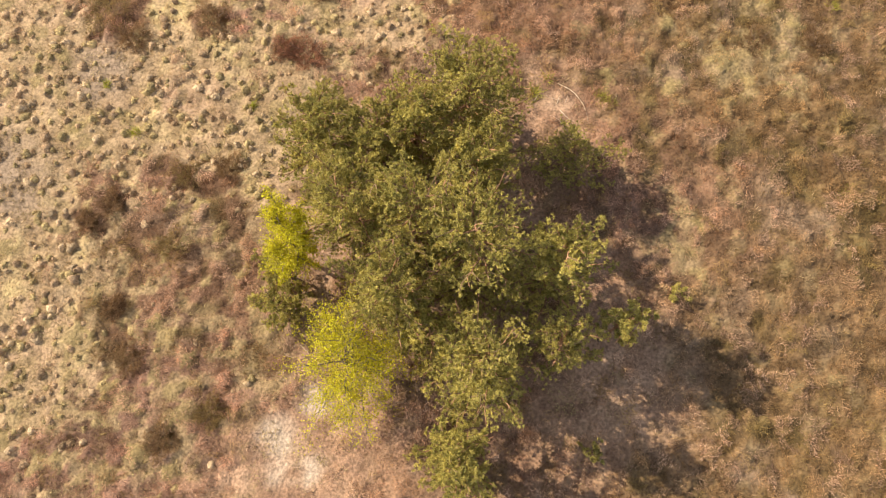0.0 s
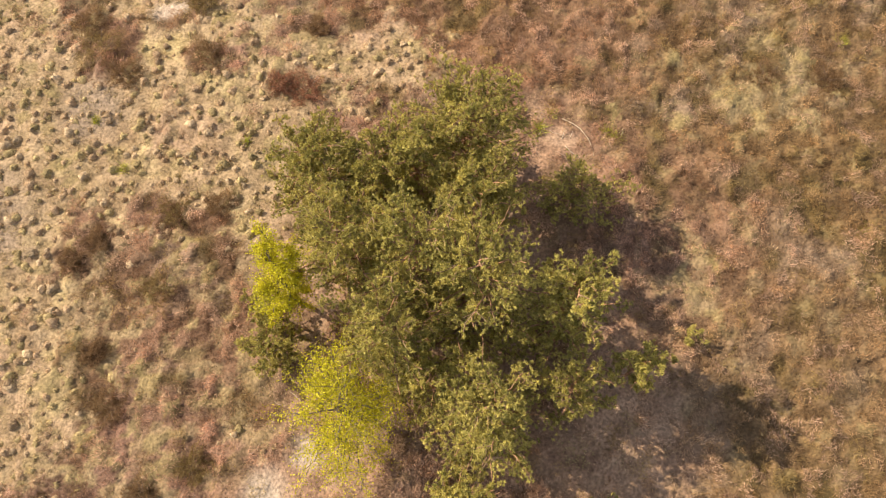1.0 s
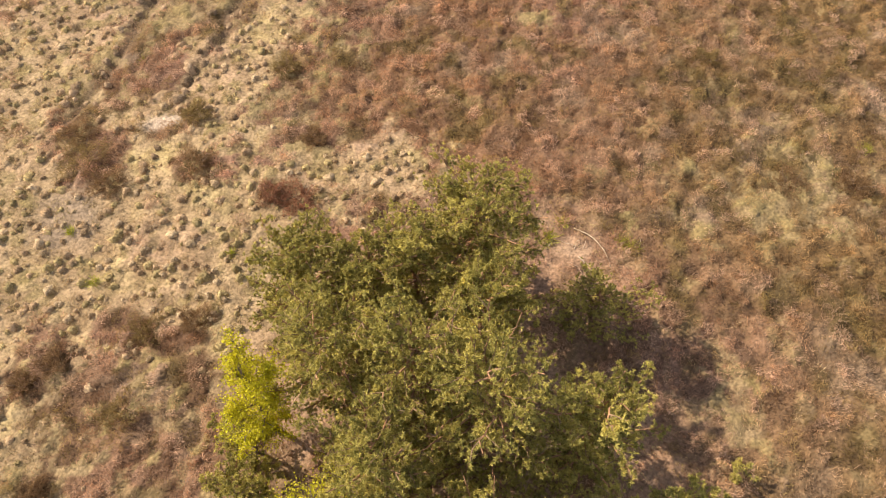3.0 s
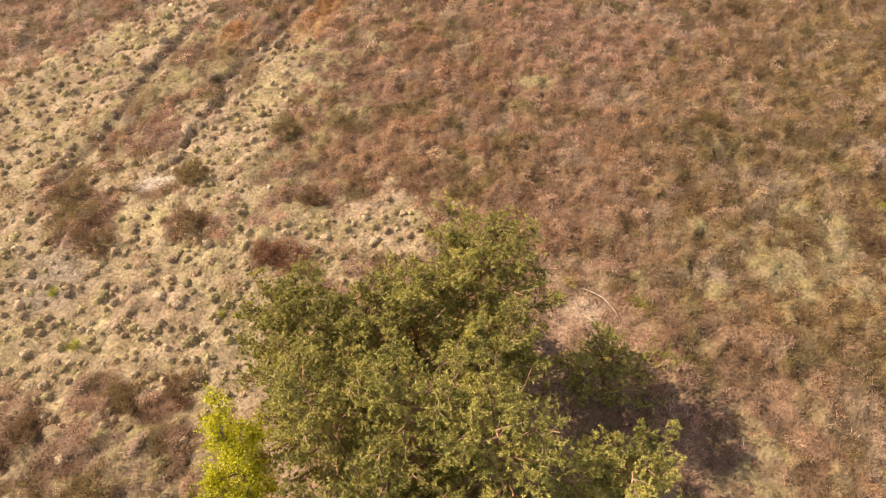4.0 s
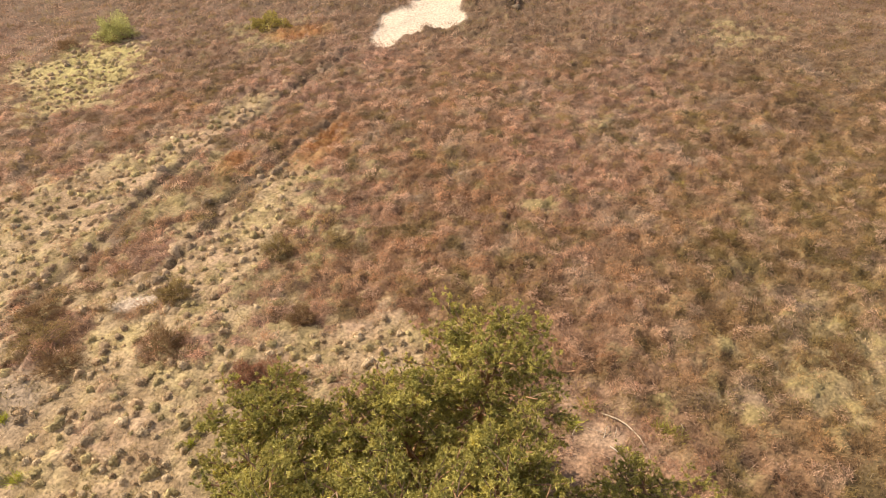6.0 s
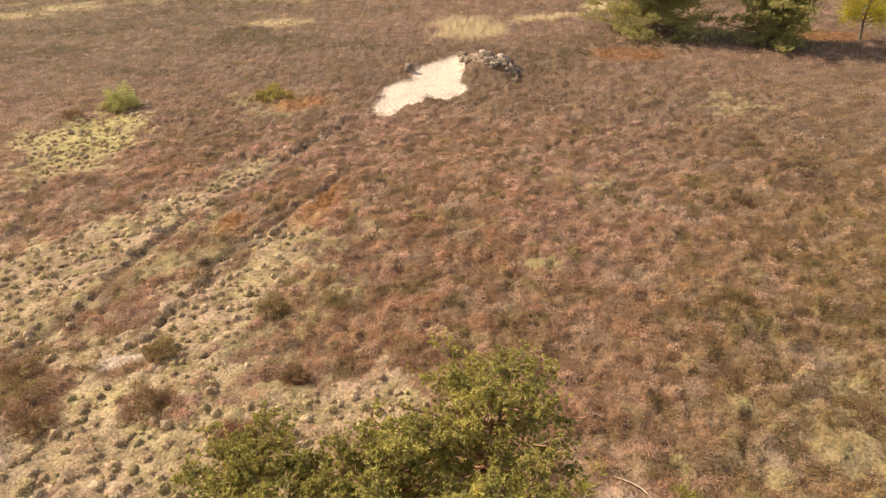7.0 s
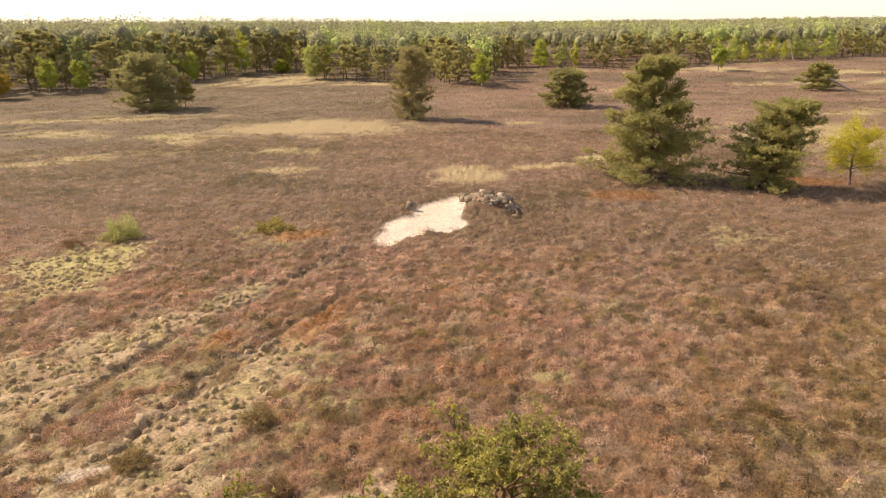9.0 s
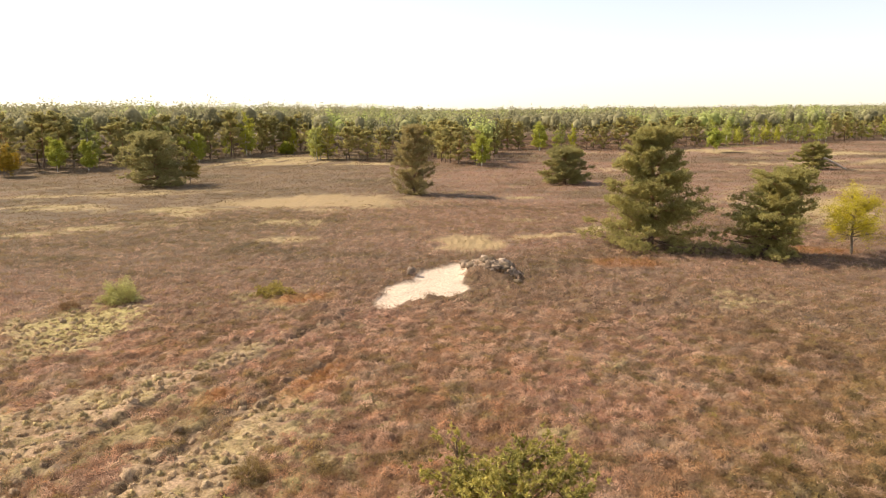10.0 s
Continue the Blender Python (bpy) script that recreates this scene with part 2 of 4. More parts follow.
def zones(x, y):
    z = {"straw": cover(STRAW, x, y, 100, 0.5, 0.45), "pale": np.maximum(cover(PALE, x, y, 200, 0.6), cover(PALE_FAR, x, y, 240, 0.6)) * np.clip(rough_noise(x, y, 1.5, 260) * 3 - 0.75, 0, 1), "litter": cover(LITTER, x, y, 300, 0.5) * np.clip(rough_noise(x, y, 1.4, 330) * 2.6 - 0.35, 0.25, 1),
         "rust": cover(RUST, x, y, 400), "grey_patch": cover(GREY_PATCHES, x, y, 450), "sand": cover(SAND, x, y, 500, 0.07, 0.22), "bare": cover(BARE, x, y, 550)}
    z["meadow"] = np.clip(cover(MEADOW, x, y, 270, 0.35, 0.33) * 1.5 - 0.25 - 0.7 * np.clip(rough_noise(x, y, 1.6, 275) - 0.45, 0, 1), 0, 1)
    z["strip"] = np.clip(cover(STRIPS, x, y, 700, 0.3, 0.32) * 1.5 - 0.25, 0, 1) * np.clip(rough_noise(x, y, 1.8, 760, 2) * 3 - 0.2, 0.3, 1)
    # scrub of heather that breaks the straw
    scrub = cover([(-13.6, 15.6, 1.3, 1.4, 0), (-9.2, 15.4, 1.2, 0.7, 0), (-11.2, 17.3, 1.1, 0.7, 20), (-10.7, 8.9, 0.9, 0.6, -10), (-8.9, 8.6, 0.8, 0.6, 0), (-12.6, 7.8, 0.8, 0.7, 0),
                   (-10.0, 6.4, 1.8, 1.0, 0), (-12.2, 3.6, 1.0, 0.8, 0), (-14.6, 17.6, 1.1, 0.9, 0), (-10.0, 24.4, 1.2, 1.6, -30), (-11.6, 20.6, 0.9, 1.0, 0), (-6.4, 20.4, 0.9, 0.8, 0), (-5.0, 16.7, 0.7, 0.6, 0)], x, y, 600)
    z["scrub"] = scrub
    z["straw"] = z["straw"] * (1 - scrub)
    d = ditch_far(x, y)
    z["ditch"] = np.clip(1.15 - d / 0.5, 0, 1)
    return z


def cells(x, y, size, seed):
    """Rounded cushions packed over the plan: how near the middle of its cushion a place lies (1..0), and two chances of that cushion."""
    x, y = np.asarray(x, float), np.asarray(y, float)
    x = x + (rough_noise(x, y, size * 0.7, seed + 5, 3) - 0.5) * size * 1.5
    y = y + (rough_noise(x, y, size * 0.7, seed + 6, 3) - 0.5) * size * 1.5
    iu, iv = np.floor(x / size).astype(np.int64), np.floor(y / size).astype(np.int64)
    best, c1, c2 = np.full(x.shape, 9.0), np.zeros(x.shape), np.zeros(x.shape)
    for a in (-1, 0, 1):
        for b in (-1, 0, 1):
            u, v = iu + a, iv + b
            h1, h2 = lattice(u, v, seed), lattice(u, v, seed + 1)
            d = np.hypot(x / size - u - 0.15 - 0.7 * h1, y / size - v - 0.15 - 0.7 * h2) / (0.75 + 0.5 * lattice(u, v, seed + 2))
            w = d < best
            best, c1, c2 = np.where(w, d, best), np.where(w, lattice(u, v, seed + 3), c1), np.where(w, lattice(u, v, seed + 4), c2)
    return np.clip(1 - best ** 2 * 1.7, 0, 1), c1, c2


def cushions(x, y):
    """Height of the heather's and the turf's low cushions."""
    h, c, _ = cells(x, y, 0.5, 900)
    k, e, _ = cells(x, y, 0.27, 920)
    return h * (0.02 + 0.17 * c) + k * 0.13 * e + (rough_noise(x, y, 0.9, 931, 3) - 0.5) * 0.22


def land(x, y):
    """Height of the ground."""
    x, y = np.asarray(x, float), np.asarray(y, float)
    h = (rough_noise(x, y, 14.0, 31, 2) - 0.5) * 0.5 + (rough_noise(x, y, 3.0, 37, 2) - 0.5) * 0.2 + (rough_noise(x, y, 0.75, 41, 2) - 0.5) * 0.1
    d = ditch_far(x, y)
    h = h - 0.2 * np.exp(-(d / 0.3) ** 2) + 0.03 * np.exp(-((d - 0.7) / 0.3) ** 2)
    h = h + 0.85 * np.exp(-(((x - 2.1) / 1.7) ** 2 + ((y - 48.6) / 2.0) ** 2))
    return h


def mix(a, b, w):
    w = np.reshape(w, (-1, 1))
    return np.asarray(a) * (1 - w) + np.asarray(b) * w


C_STRAW, C_PALE, C_LITTER = (0.50, 0.362, 0.215), (0.44, 0.32, 0.185), (0.345, 0.22, 0.145)
C_SOIL_SHADE, C_RUST, C_GREY_PATCH, C_BARE, C_SANDY = (0.16, 0.10, 0.055), (0.28, 0.125, 0.045), (0.27, 0.20, 0.14), (0.42, 0.335, 0.26), (0.56, 0.445, 0.345)


H_BROWN, H_PINK, H_OLIVE, H_RED, H_GREY, H_DARK = (0.365, 0.21, 0.122), (0.45, 0.265, 0.185), (0.30, 0.197, 0.085), (0.365, 0.185, 0.105), (0.43, 0.305, 0.21), (0.20, 0.12, 0.06)


def heather_tone(x, y, chance=0.38):
    a, b, c = rough_noise(x, y, 5.0, 71, 3), rough_noise(x, y, 1.5, 73, 2), rough_noise(x, y, 9.0, 79, 2)
    t = mix(H_BROWN, H_PINK, np.clip(a * 3 - 1.1, 0, 1))
    east = np.clip((x - 4 - 0.12 * y) / 6 + (c - 0.5) * 2, 0, 1) * np.clip(1.6 - y / 45, 0.2, 1)
    t = mix(t, H_OLIVE, east * 0.75)
    t = mix(t, H_RED, np.clip(1 - np.hypot(x * 0.8, (y - 22) * 0.6) / 8, 0, 1) * 0.3 * (1 - east))
    t = mix(t, H_PINK, 0.6 * np.clip(1.4 - np.hypot((x + 9) / 4.5, y / 5.5), 0, 1))
    t = mix(t, H_GREY, np.clip(b * 3.2 - 1.8, 0, 0.8))
    t = mix(t, H_DARK, np.clip(rough_noise(x, y, 2.4, 83, 2) * 3.6 - 2.25, 0, 0.7))
    t = mix(t, (0.19, 0.135, 0.05), np.clip(rough_noise(x, y, 0.95, 87, 2) * 5 - 3.05, 0, 0.75))
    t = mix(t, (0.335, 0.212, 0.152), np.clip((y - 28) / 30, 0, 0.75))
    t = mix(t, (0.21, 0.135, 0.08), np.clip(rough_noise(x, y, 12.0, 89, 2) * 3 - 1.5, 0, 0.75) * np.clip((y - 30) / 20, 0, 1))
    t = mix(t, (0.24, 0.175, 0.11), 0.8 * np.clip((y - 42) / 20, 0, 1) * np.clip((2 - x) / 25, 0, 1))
    streak = (rough_noise(x * 0.3, y, 2.6, 91, 3) - 0.5) * np.clip((y - 35) / 20, 0, 1)
    t = mix(t, (0.19, 0.14, 0.07), np.clip(streak * 3.2 - 0.15, 0, 0.7)) * (1 - 0.5 * np.clip(streak, -0.4, 0.4))[:, None]
    t = mix(t, C_RUST, cover(RUST, x, y, 400) * 0.7)
    return t * (1 + rng.uniform(-chance, chance, (len(x), 1)) * np.clip(1.2 - np.hypot(x, y) / 110, 0.3, 1)[:, None])


def picked(w, chance, sharp=5.0):
    """Breaks a soft cover up into whole cushions."""
    return np.clip((w - 0.05 - 0.9 * chance) * sharp + 0.5, 0, 1) * (w > 0.01)


def heath_parts(x, y):
    """Cover of each place after cushions have been told apart: soft weights of heather and of the lighter grasses."""
    z = zones(x, y)
    mid, c1, c2 = cells(x, y, 0.5, 900)
    z["thin"] = 0.5 * patch(x, y, -6.0, 21.5, 2.4, 6.5, -12, 0.6, 649) + 0.35 * patch(x, y, -12.0, 43.0, 3.6, 2.4, 0, 0.5, 651) + 0.45 * patch(x, y, -9.8, 1.5, 5.6, 5.5, 0, 0.5, 641) + 0.07 + 0.13 * patch(x, y, 11.0, 8.0, 6.0, 14.0, 0, 0.6, 643) * rough_noise(x, y, 4.0, 645)
    z["pale"] = np.maximum(picked(z["pale"], c2), picked(np.maximum(z["thin"], z["straw"] * 0.3) * 0.8, c2))
    z["pale"] = np.maximum(z["pale"], z["strip"])
    z["straw"] = np.maximum(picked(z["straw"], c2 * 0.8), 0.0)
    return z, mid, c1, c2


def ground_tone(x, y):
    z, mid, c1, c2 = heath_parts(x, y)
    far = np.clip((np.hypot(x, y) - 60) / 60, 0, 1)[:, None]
    # near ground takes a darkened heather tone, shade beneath the blades painted in
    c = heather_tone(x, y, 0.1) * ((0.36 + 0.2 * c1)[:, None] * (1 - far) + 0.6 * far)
    # gaps between cushions: dark soil with the gaps' shade in the same colour
    c = mix(c, C_SOIL_SHADE, np.clip(0.75 - mid * 2.2, 0, 0.75) * (1 - far[:, 0]))
    c = mix(c, np.array(C_STRAW) * 0.72, z["straw"])
    c = mix(c, (0.38, 0.255, 0.17), z["straw"] * np.clip(rough_noise(x, y, 3.0, 63) * 3 - 1.3, 0, 1))
    c = mix(c, (0.40, 0.32, 0.145), z["straw"] * np.clip(rough_noise(x, y, 1.2, 65) * 3 - 1.7, 0, 0.6))
    c = mix(c, (0.24, 0.165, 0.095), z["straw"] * np.clip(rough_noise(x, y, 0.5, 67) * 5 - 2.5, 0, 0.8))
    c = mix(c, (0.38, 0.335, 0.11), 0.6 * z["straw"] * np.clip(1.5 - np.hypot((x + 21.5) / 3.5, (y - 38) / 5.5), 0, 1))
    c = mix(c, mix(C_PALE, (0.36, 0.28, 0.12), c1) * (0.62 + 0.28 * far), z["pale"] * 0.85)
    c = mix(c, mix((0.40, 0.295, 0.165), (0.33, 0.26, 0.115), rough_noise(x, y, 6.0, 770, 2)), z["strip"] * 0.8)
    c = mix(c, mix((0.34, 0.24, 0.13), (0.30, 0.22, 0.105), rough_noise(x, y, 9.0, 772, 3)), z["meadow"] * 0.9)
    c = mix(c, C_LITTER, z["litter"] * 0.9)
    c = mix(c, (0.20, 0.12, 0.08), z["litter"] * np.clip(rough_noise(x, y, 0.6, 69) * 5 - 2.2, 0, 0.8))
    c = mix(c, (0.39, 0.265, 0.18), z["litter"] * np.clip(rough_noise(x, y, 1.1, 61) * 4 - 2.3, 0, 0.8))
    c = mix(c, C_RUST, z["rust"] * 0.6)
    c = mix(c, C_GREY_PATCH, z["grey_patch"])
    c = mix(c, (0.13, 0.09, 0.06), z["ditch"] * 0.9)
    c = mix(c, C_BARE, z["bare"] * np.clip(rough_noise(x, y, 0.7, 68) * 3 - 0.7, 0, 1))
    c = mix(c, C_SANDY, z["sand"])
    return c


def spaced(a, b, step, reach, grow=1.22, grow_back=1.22):
    """Positions at an even step from a to b, then ever wider out to reach."""
    mid = list(np.arange(a, b + step / 2, step))
    lo, hi, d = [], [], step
    while (mid[0] if not lo else lo[-1]) > -reach:
        d *= grow_back
        lo.append((lo[-1] if lo else mid[0]) - d)
    d = step
    while (mid[-1] if not hi else hi[-1]) < reach:
        d *= grow
        hi.append((hi[-1] if hi else mid[-1]) + d)
    return np.array(lo[::-1] + mid + hi)


gx, gy = spaced(-22, 19, 0.125, 3200, 1.07, 1.07), spaced(-4, 42, 0.13, 3200, 1.04, 1.3)
GX, GY = np.meshgrid(gx, gy, indexing="ij")
px, py = GX.ravel(), GY.ravel()
zz = zones(px, py)
pz = land(px, py) + (cushions(px, py) + (rough_noise(px, py, 0.3, 47, 2) - 0.5) * 0.14) * np.clip(1 - 0.6 * zz["straw"] - 0.8 * zz["litter"] - zz["sand"] - 0.5 * zz["bare"], 0, 1) * np.clip(1.6 - np.hypot(px, py) / 70, 0, 1) + 0.35 * (rough_noise(px, py, 5.0, 43, 3) - 0.5) * np.clip(np.hypot(px, py) / 60 - 0.8, 0, 1)
nx, ny = len(gx), len(gy)
ii, jj = np.meshgrid(np.arange(nx - 1), np.arange(ny - 1), indexing="ij")
gf = np.stack([ii * ny + jj, (ii + 1) * ny + jj, (ii + 1) * ny + jj + 1, ii * ny + jj + 1], -1).reshape(-1, 4)
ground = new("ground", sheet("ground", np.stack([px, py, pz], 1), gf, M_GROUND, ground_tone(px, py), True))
tagged(ground, "dry heathland soil with straw-coloured turf and bare sand", "ground", kind="structure")


def scatter(x0, x1, y0, y1, step, seed):
    """Jittered points over a stretch of the plan."""
    r = np.random.default_rng(seed)
    x, y = np.meshgrid(np.arange(x0, x1, step), np.arange(y0, y1, step), indexing="ij")
    x, y = x.ravel(), y.ravel()
    return x + r.uniform(-0.6, 0.6, len(x)) * step, y + r.uniform(-0.6, 0.6, len(x)) * step, r


def wedge(x, y, slack=4.0):
    """True where the ground can come into view."""
    return np.abs(x) < 0.70 * np.hypot(np.maximum(y, 0), 12.0) + slack + 6 * (y < 17)


def tufted(name, x, y, size, count, spread, length, width, tone, up, mat, label, category, kind="stuff"):
    """Cushions of small plants: at each place count blades stand on a ragged dome and lean outwards."""
    n = len(x)
    root = np.repeat(np.stack([x, y, land(x, y)], 1), count, 0)
    s = np.repeat(size, count)
    ang, d = rng.uniform(0, 2 * np.pi, n * count), np.sqrt(rng.random(n * count))
    lobe = 1 + 0.3 * np.sin(ang * 2 + np.repeat(rng.uniform(0, 6.3, n), count)) + 0.2 * np.sin(ang * 5 + np.repeat(rng.uniform(0, 6.3, n), count))
    off = np.stack([np.cos(ang), np.sin(ang)], 1) * (d * lobe)[:, None]
    root[:, :2] += off * (spread * s)[:, None]
    root[:, 2] += (1 - d ** 2) * up * s * rng.uniform(0.3, 1.0, n * count)
    way = rng.normal(size=(n * count, 3)) * 0.45
    way[:, :2] += off * 0.75
    way[:, 2] += 0.5
    way[:, 2] = np.abs(way[:, 2])
    way = unit(way)
    ln = length * np.sqrt(s) * rng.uniform(0.6, 1.3, n * count)
    v, f, t = blades(root, way, ln, width * rng.uniform(0.7, 1.4, n * count), np.repeat(tone, count, 0))
    return tagged(new(name, sheet(name, v, f, mat, t)), label, category, kind=kind)


def domes(x, y, rad, hi, r, lump=0.13, flat=0.012):
    """Arrays for many low ragged domes, eight-sided, each its own lumpy shape."""
    n, rings, sides = len(x), 4, 8
    w = np.arange(sides) * 2 * np.pi / sides + r.uniform(0, 1, (n, 1, 1))
    prof_r, prof_z = np.array([1.15, 0.98, 0.66, 0.25]), np.array([-0.3, 0.42, 0.86, 1.0])
    k = 1 + r.normal(size=(n, rings, sides)) * lump + r.normal(size=(n, 1, sides)) * lump
    reach = rad[:, None, None] * prof_r[None, :, None] * k
    vz = (land(x, y)[:, None, None] + hi[:, None, None] * prof_z[None, :, None]) * np.ones((1, 1, sides)) + r.normal(size=(n, rings, sides)) * flat * (rad / 0.15)[:, None, None]
    v = np.stack([x[:, None, None] + reach * np.cos(w), y[:, None, None] + reach * np.sin(w), vz], -1).reshape(-1, 3)
    i, j = np.meshgrid(np.arange(rings - 1), np.arange(sides), indexing="ij")
    one = np.stack([i * sides + j, i * sides + (j + 1) % sides, (i + 1) * sides + (j + 1) % sides, (i + 1) * sides + j], -1).reshape(-1, 4)
    one = np.concatenate([one, [[24, 25, 26, 27], [27, 28, 29, 24], [29, 30, 31, 24]]])
    return v, (one[None] + (np.arange(n) * 32)[:, None, None]).reshape(-1, 4)


# ---- heather ----
def ring(step, seed, near, far, reach):
    """Places between two distances from the camera's foot that can come into view."""
    x, y, r = scatter(-reach, reach, -8, far, step, seed)
    d = np.hypot(x, y)
    ok = (d < far) & (d >= near) & wedge(x, y, 6)
    return x[ok], y[ok], np.random.default_rng(seed + 1000)


RINGS = [(0.40, 11, 0, 40, 34, 92, 0.30, 0.14, 0.0165, 0.09), (0.66, 12, 40, 88, 66, 44, 0.5, 0.17, 0.036, 0.08), (1.2, 13, 88, 160, 115, 22, 0.75, 0.24, 0.06, 0.1), (2.3, 14, 160, 270, 190, 14, 1.4, 0.36, 0.11, 0.1)]
for step, seed, near, far, reach, count, spread, length, width, lift in RINGS:
    x, y, r = ring(step, seed, near, far, reach)
    z, mid, c1, c2 = heath_parts(x, y)
    keep = np.clip(1 - 0.97 * z["straw"] - 0.8 * z["pale"] - z["meadow"] - 0.75 * z["litter"] - 1.6 * z["sand"] - z["bare"] - 0.4 * z["grey_patch"] - 0.8 * z["ditch"], 0, 1)
    ok = r.random(len(x)) < keep
    x, y = x[ok], y[ok]
    n = len(x) * count
    rx, ry = np.repeat(x, count) + r.uniform(-1, 1, n) * spread, np.repeat(y, count) + r.uniform(-1, 1, n) * spread
    mid, c1, c2 = cells(rx, ry, 0.5, 900)
    rz = np.repeat(land(x, y), count) + cushions(rx, ry) * (0.95 if near < 88 else 0.2) + r.uniform(-0.03, lift + 0.01, n)
    lie = c2 * 6.283
    way = unit(np.stack([np.cos(lie) * 0.35 + r.normal(size=n) * 0.5, np.sin(lie) * 0.35 + r.normal(size=n) * 0.5, np.abs(r.normal(size=n) * 0.4 + 0.5)], 1))
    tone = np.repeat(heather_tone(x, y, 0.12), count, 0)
    if near < 88:
        kind = lattice(np.floor(c1 * 977).astype(np.int64), np.floor(c2 * 977).astype(np.int64), 5)       # one kind of plant to a cushion
        tone = mix(tone, (0.48, 0.325, 0.235), np.clip((kind - 0.6) * 4, 0, 0.75))
        tone = mix(tone, (0.25, 0.185, 0.07), np.clip((0.24 - kind) * 6, 0, 0.7))
        tone = tone * ((0.74 + 0.8 * c1) if near < 40 else (0.86 + 0.42 * c1))[:, None]
    else:
        tone = tone * 1.1
    # crevice shade put into the tone: blades darken towards their cushion's rim
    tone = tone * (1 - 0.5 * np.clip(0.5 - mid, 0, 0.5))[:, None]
    fit_in = (mid > 0.14) | (r.random(n) < 0.3)
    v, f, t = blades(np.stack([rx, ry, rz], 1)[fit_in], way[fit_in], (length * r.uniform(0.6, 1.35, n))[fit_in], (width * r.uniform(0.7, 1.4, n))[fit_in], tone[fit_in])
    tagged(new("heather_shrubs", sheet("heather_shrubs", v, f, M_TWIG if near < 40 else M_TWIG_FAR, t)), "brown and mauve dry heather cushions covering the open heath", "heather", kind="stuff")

# ---- dry grass ----
for step, seed, near, far, reach, count, spread, length, width in [(0.40, 21, 0, 42, 34, 48, 0.32, 0.14, 0.016), (0.8, 22, 42, 135, 95, 20, 0.6, 0.22, 0.04)]:
    x, y, r = ring(step, seed, near, far, reach)
    z, mid, c1, c2 = heath_parts(x, y)
    keep = 0.04 + 0.8 * z["pale"] - 0.3 * z["strip"] + 0.75 * z["straw"] - z["sand"] * 2 + 0.22 * z["litter"]
    ok = r.random(len(x)) < keep
    x, y = x[ok], y[ok]
    tone = mix((0.49, 0.36, 0.215), (0.41, 0.33, 0.155), np.clip(rough_noise(x, y, 2.0, 99) * 2 - 0.4, 0, 1)) * r.uniform(0.75, 1.2, (len(x), 1)) * (1 - 0.38 * z["strip"][ok] - 0.12 * z["straw"][ok])[:, None]
    tufted("dry_grass", x, y, r.uniform(0.5, 1.2, len(x)), count, spread, length, width, tone, 0.16, M_GRASS, "bleached straw-coloured grass between the heather", "grass")

# ---- tussocks ----
x, y, r = scatter(-34, 4, -7, 44, 0.5, 15)
x, y = np.concatenate([x, x[::3] + 0.27]), np.concatenate([y, y[::3] + 0.24])
z = zones(x, y)
edge = np.abs(ditch_far(x, y) - 0.55) < 0.3
ok = (r.random(len(x)) < np.clip(z["straw"] * 1.6 - 0.15, 0, 0.94) + 0.35 * edge + 0.12 * patch(x, y, -10.2, 1.0, 4.6, 5.8, 0, 0.4, 647)) & wedge(x, y) & (z["litter"] < 0.5) & (z["ditch"] < 0.5)
x, y, big = x[ok], y[ok], edge[ok]


def tussocks(name, x, y, big, r):
    """Small domed turf clods with ragged sides."""
    n = len(x)
    rad = (0.085 + 0.095 * r.random(n) ** 1.5) * np.where(big, r.uniform(1.0, 1.5, n), 1)
    hi = rad * r.uniform(0.75, 1.15, n) + 0.03
    v, f = domes(x, y, rad, hi, r, 0.2, 0.025)
    pick = r.random((n, 1))
    tone = np.where(pick < 0.4, (0.37, 0.255, 0.155), np.where(pick < 0.75, (0.37, 0.285, 0.14), (0.44, 0.325, 0.205))) * r.uniform(0.8, 1.2, (n, 1))
    tone = np.where(big[:, None], np.array((0.34, 0.24, 0.155)) * r.uniform(0.7, 1.3, (n, 1)), tone)
    ob = new(name, sheet(name, v, f, M_TUSSOCK, np.repeat(tone, 32, 0), True))
    return tagged(ob, "brown and olive turf tussocks on bleached grass", "tussock", kind="stuff"), rad, hi, tone


_, rad, hi, tt = tussocks("grass_tussocks", x, y, big, r)
k = 44
root = np.repeat(np.stack([x, y, land(x, y) + hi * 0.45], 1), k, 0)
off = rng.normal(size=(len(root), 2)) * 0.6
root[:, :2] += off * np.repeat(rad, k)[:, None]
root[:, 2] += np.repeat(hi, k) * 0.5 * np.exp(-np.sum(off ** 2, 1))
way = unit(np.concatenate([off * 1.1 + rng.normal(size=off.shape) * 0.35, rng.uniform(0.1, 0.9, (len(root), 1))], 1))
thatch = np.repeat(mix(tt * 1.15, (0.44, 0.345, 0.20), r.random(len(x)) * 0.75), k, 0)
v, f, t = blades(root, way, np.repeat(rad, k) * rng.uniform(0.4, 0.95, len(root)), 0.015, thatch)
tagged(new("tussock_thatch", sheet("tussock_thatch", v, f, M_GRASS, t)), "short olive blades sprouting from the tussocks", "grass", kind="stuff")

# ---- trees ----
def curve_points(a, b, sag, n, seed, wob):
    r = np.random.default_rng(seed)
    t = np.linspace(0, 1, n)[:, None]
    p = np.asarray(a)[None] * (1 - t) + np.asarray(b)[None] * t
    p[:, 2] += sag * np.sin(np.pi * t[:, 0])
    w = np.cumsum(r.normal(size=(n, 3)) * wob, 0)
    w -= t * w[-1]
    return p + w * np.array([1, 1, 0.5])


def bark_tones(v, low, high, turn):
    return mix(low, high, np.clip((v[:, 2] - turn) / 1.5, 0, 1))


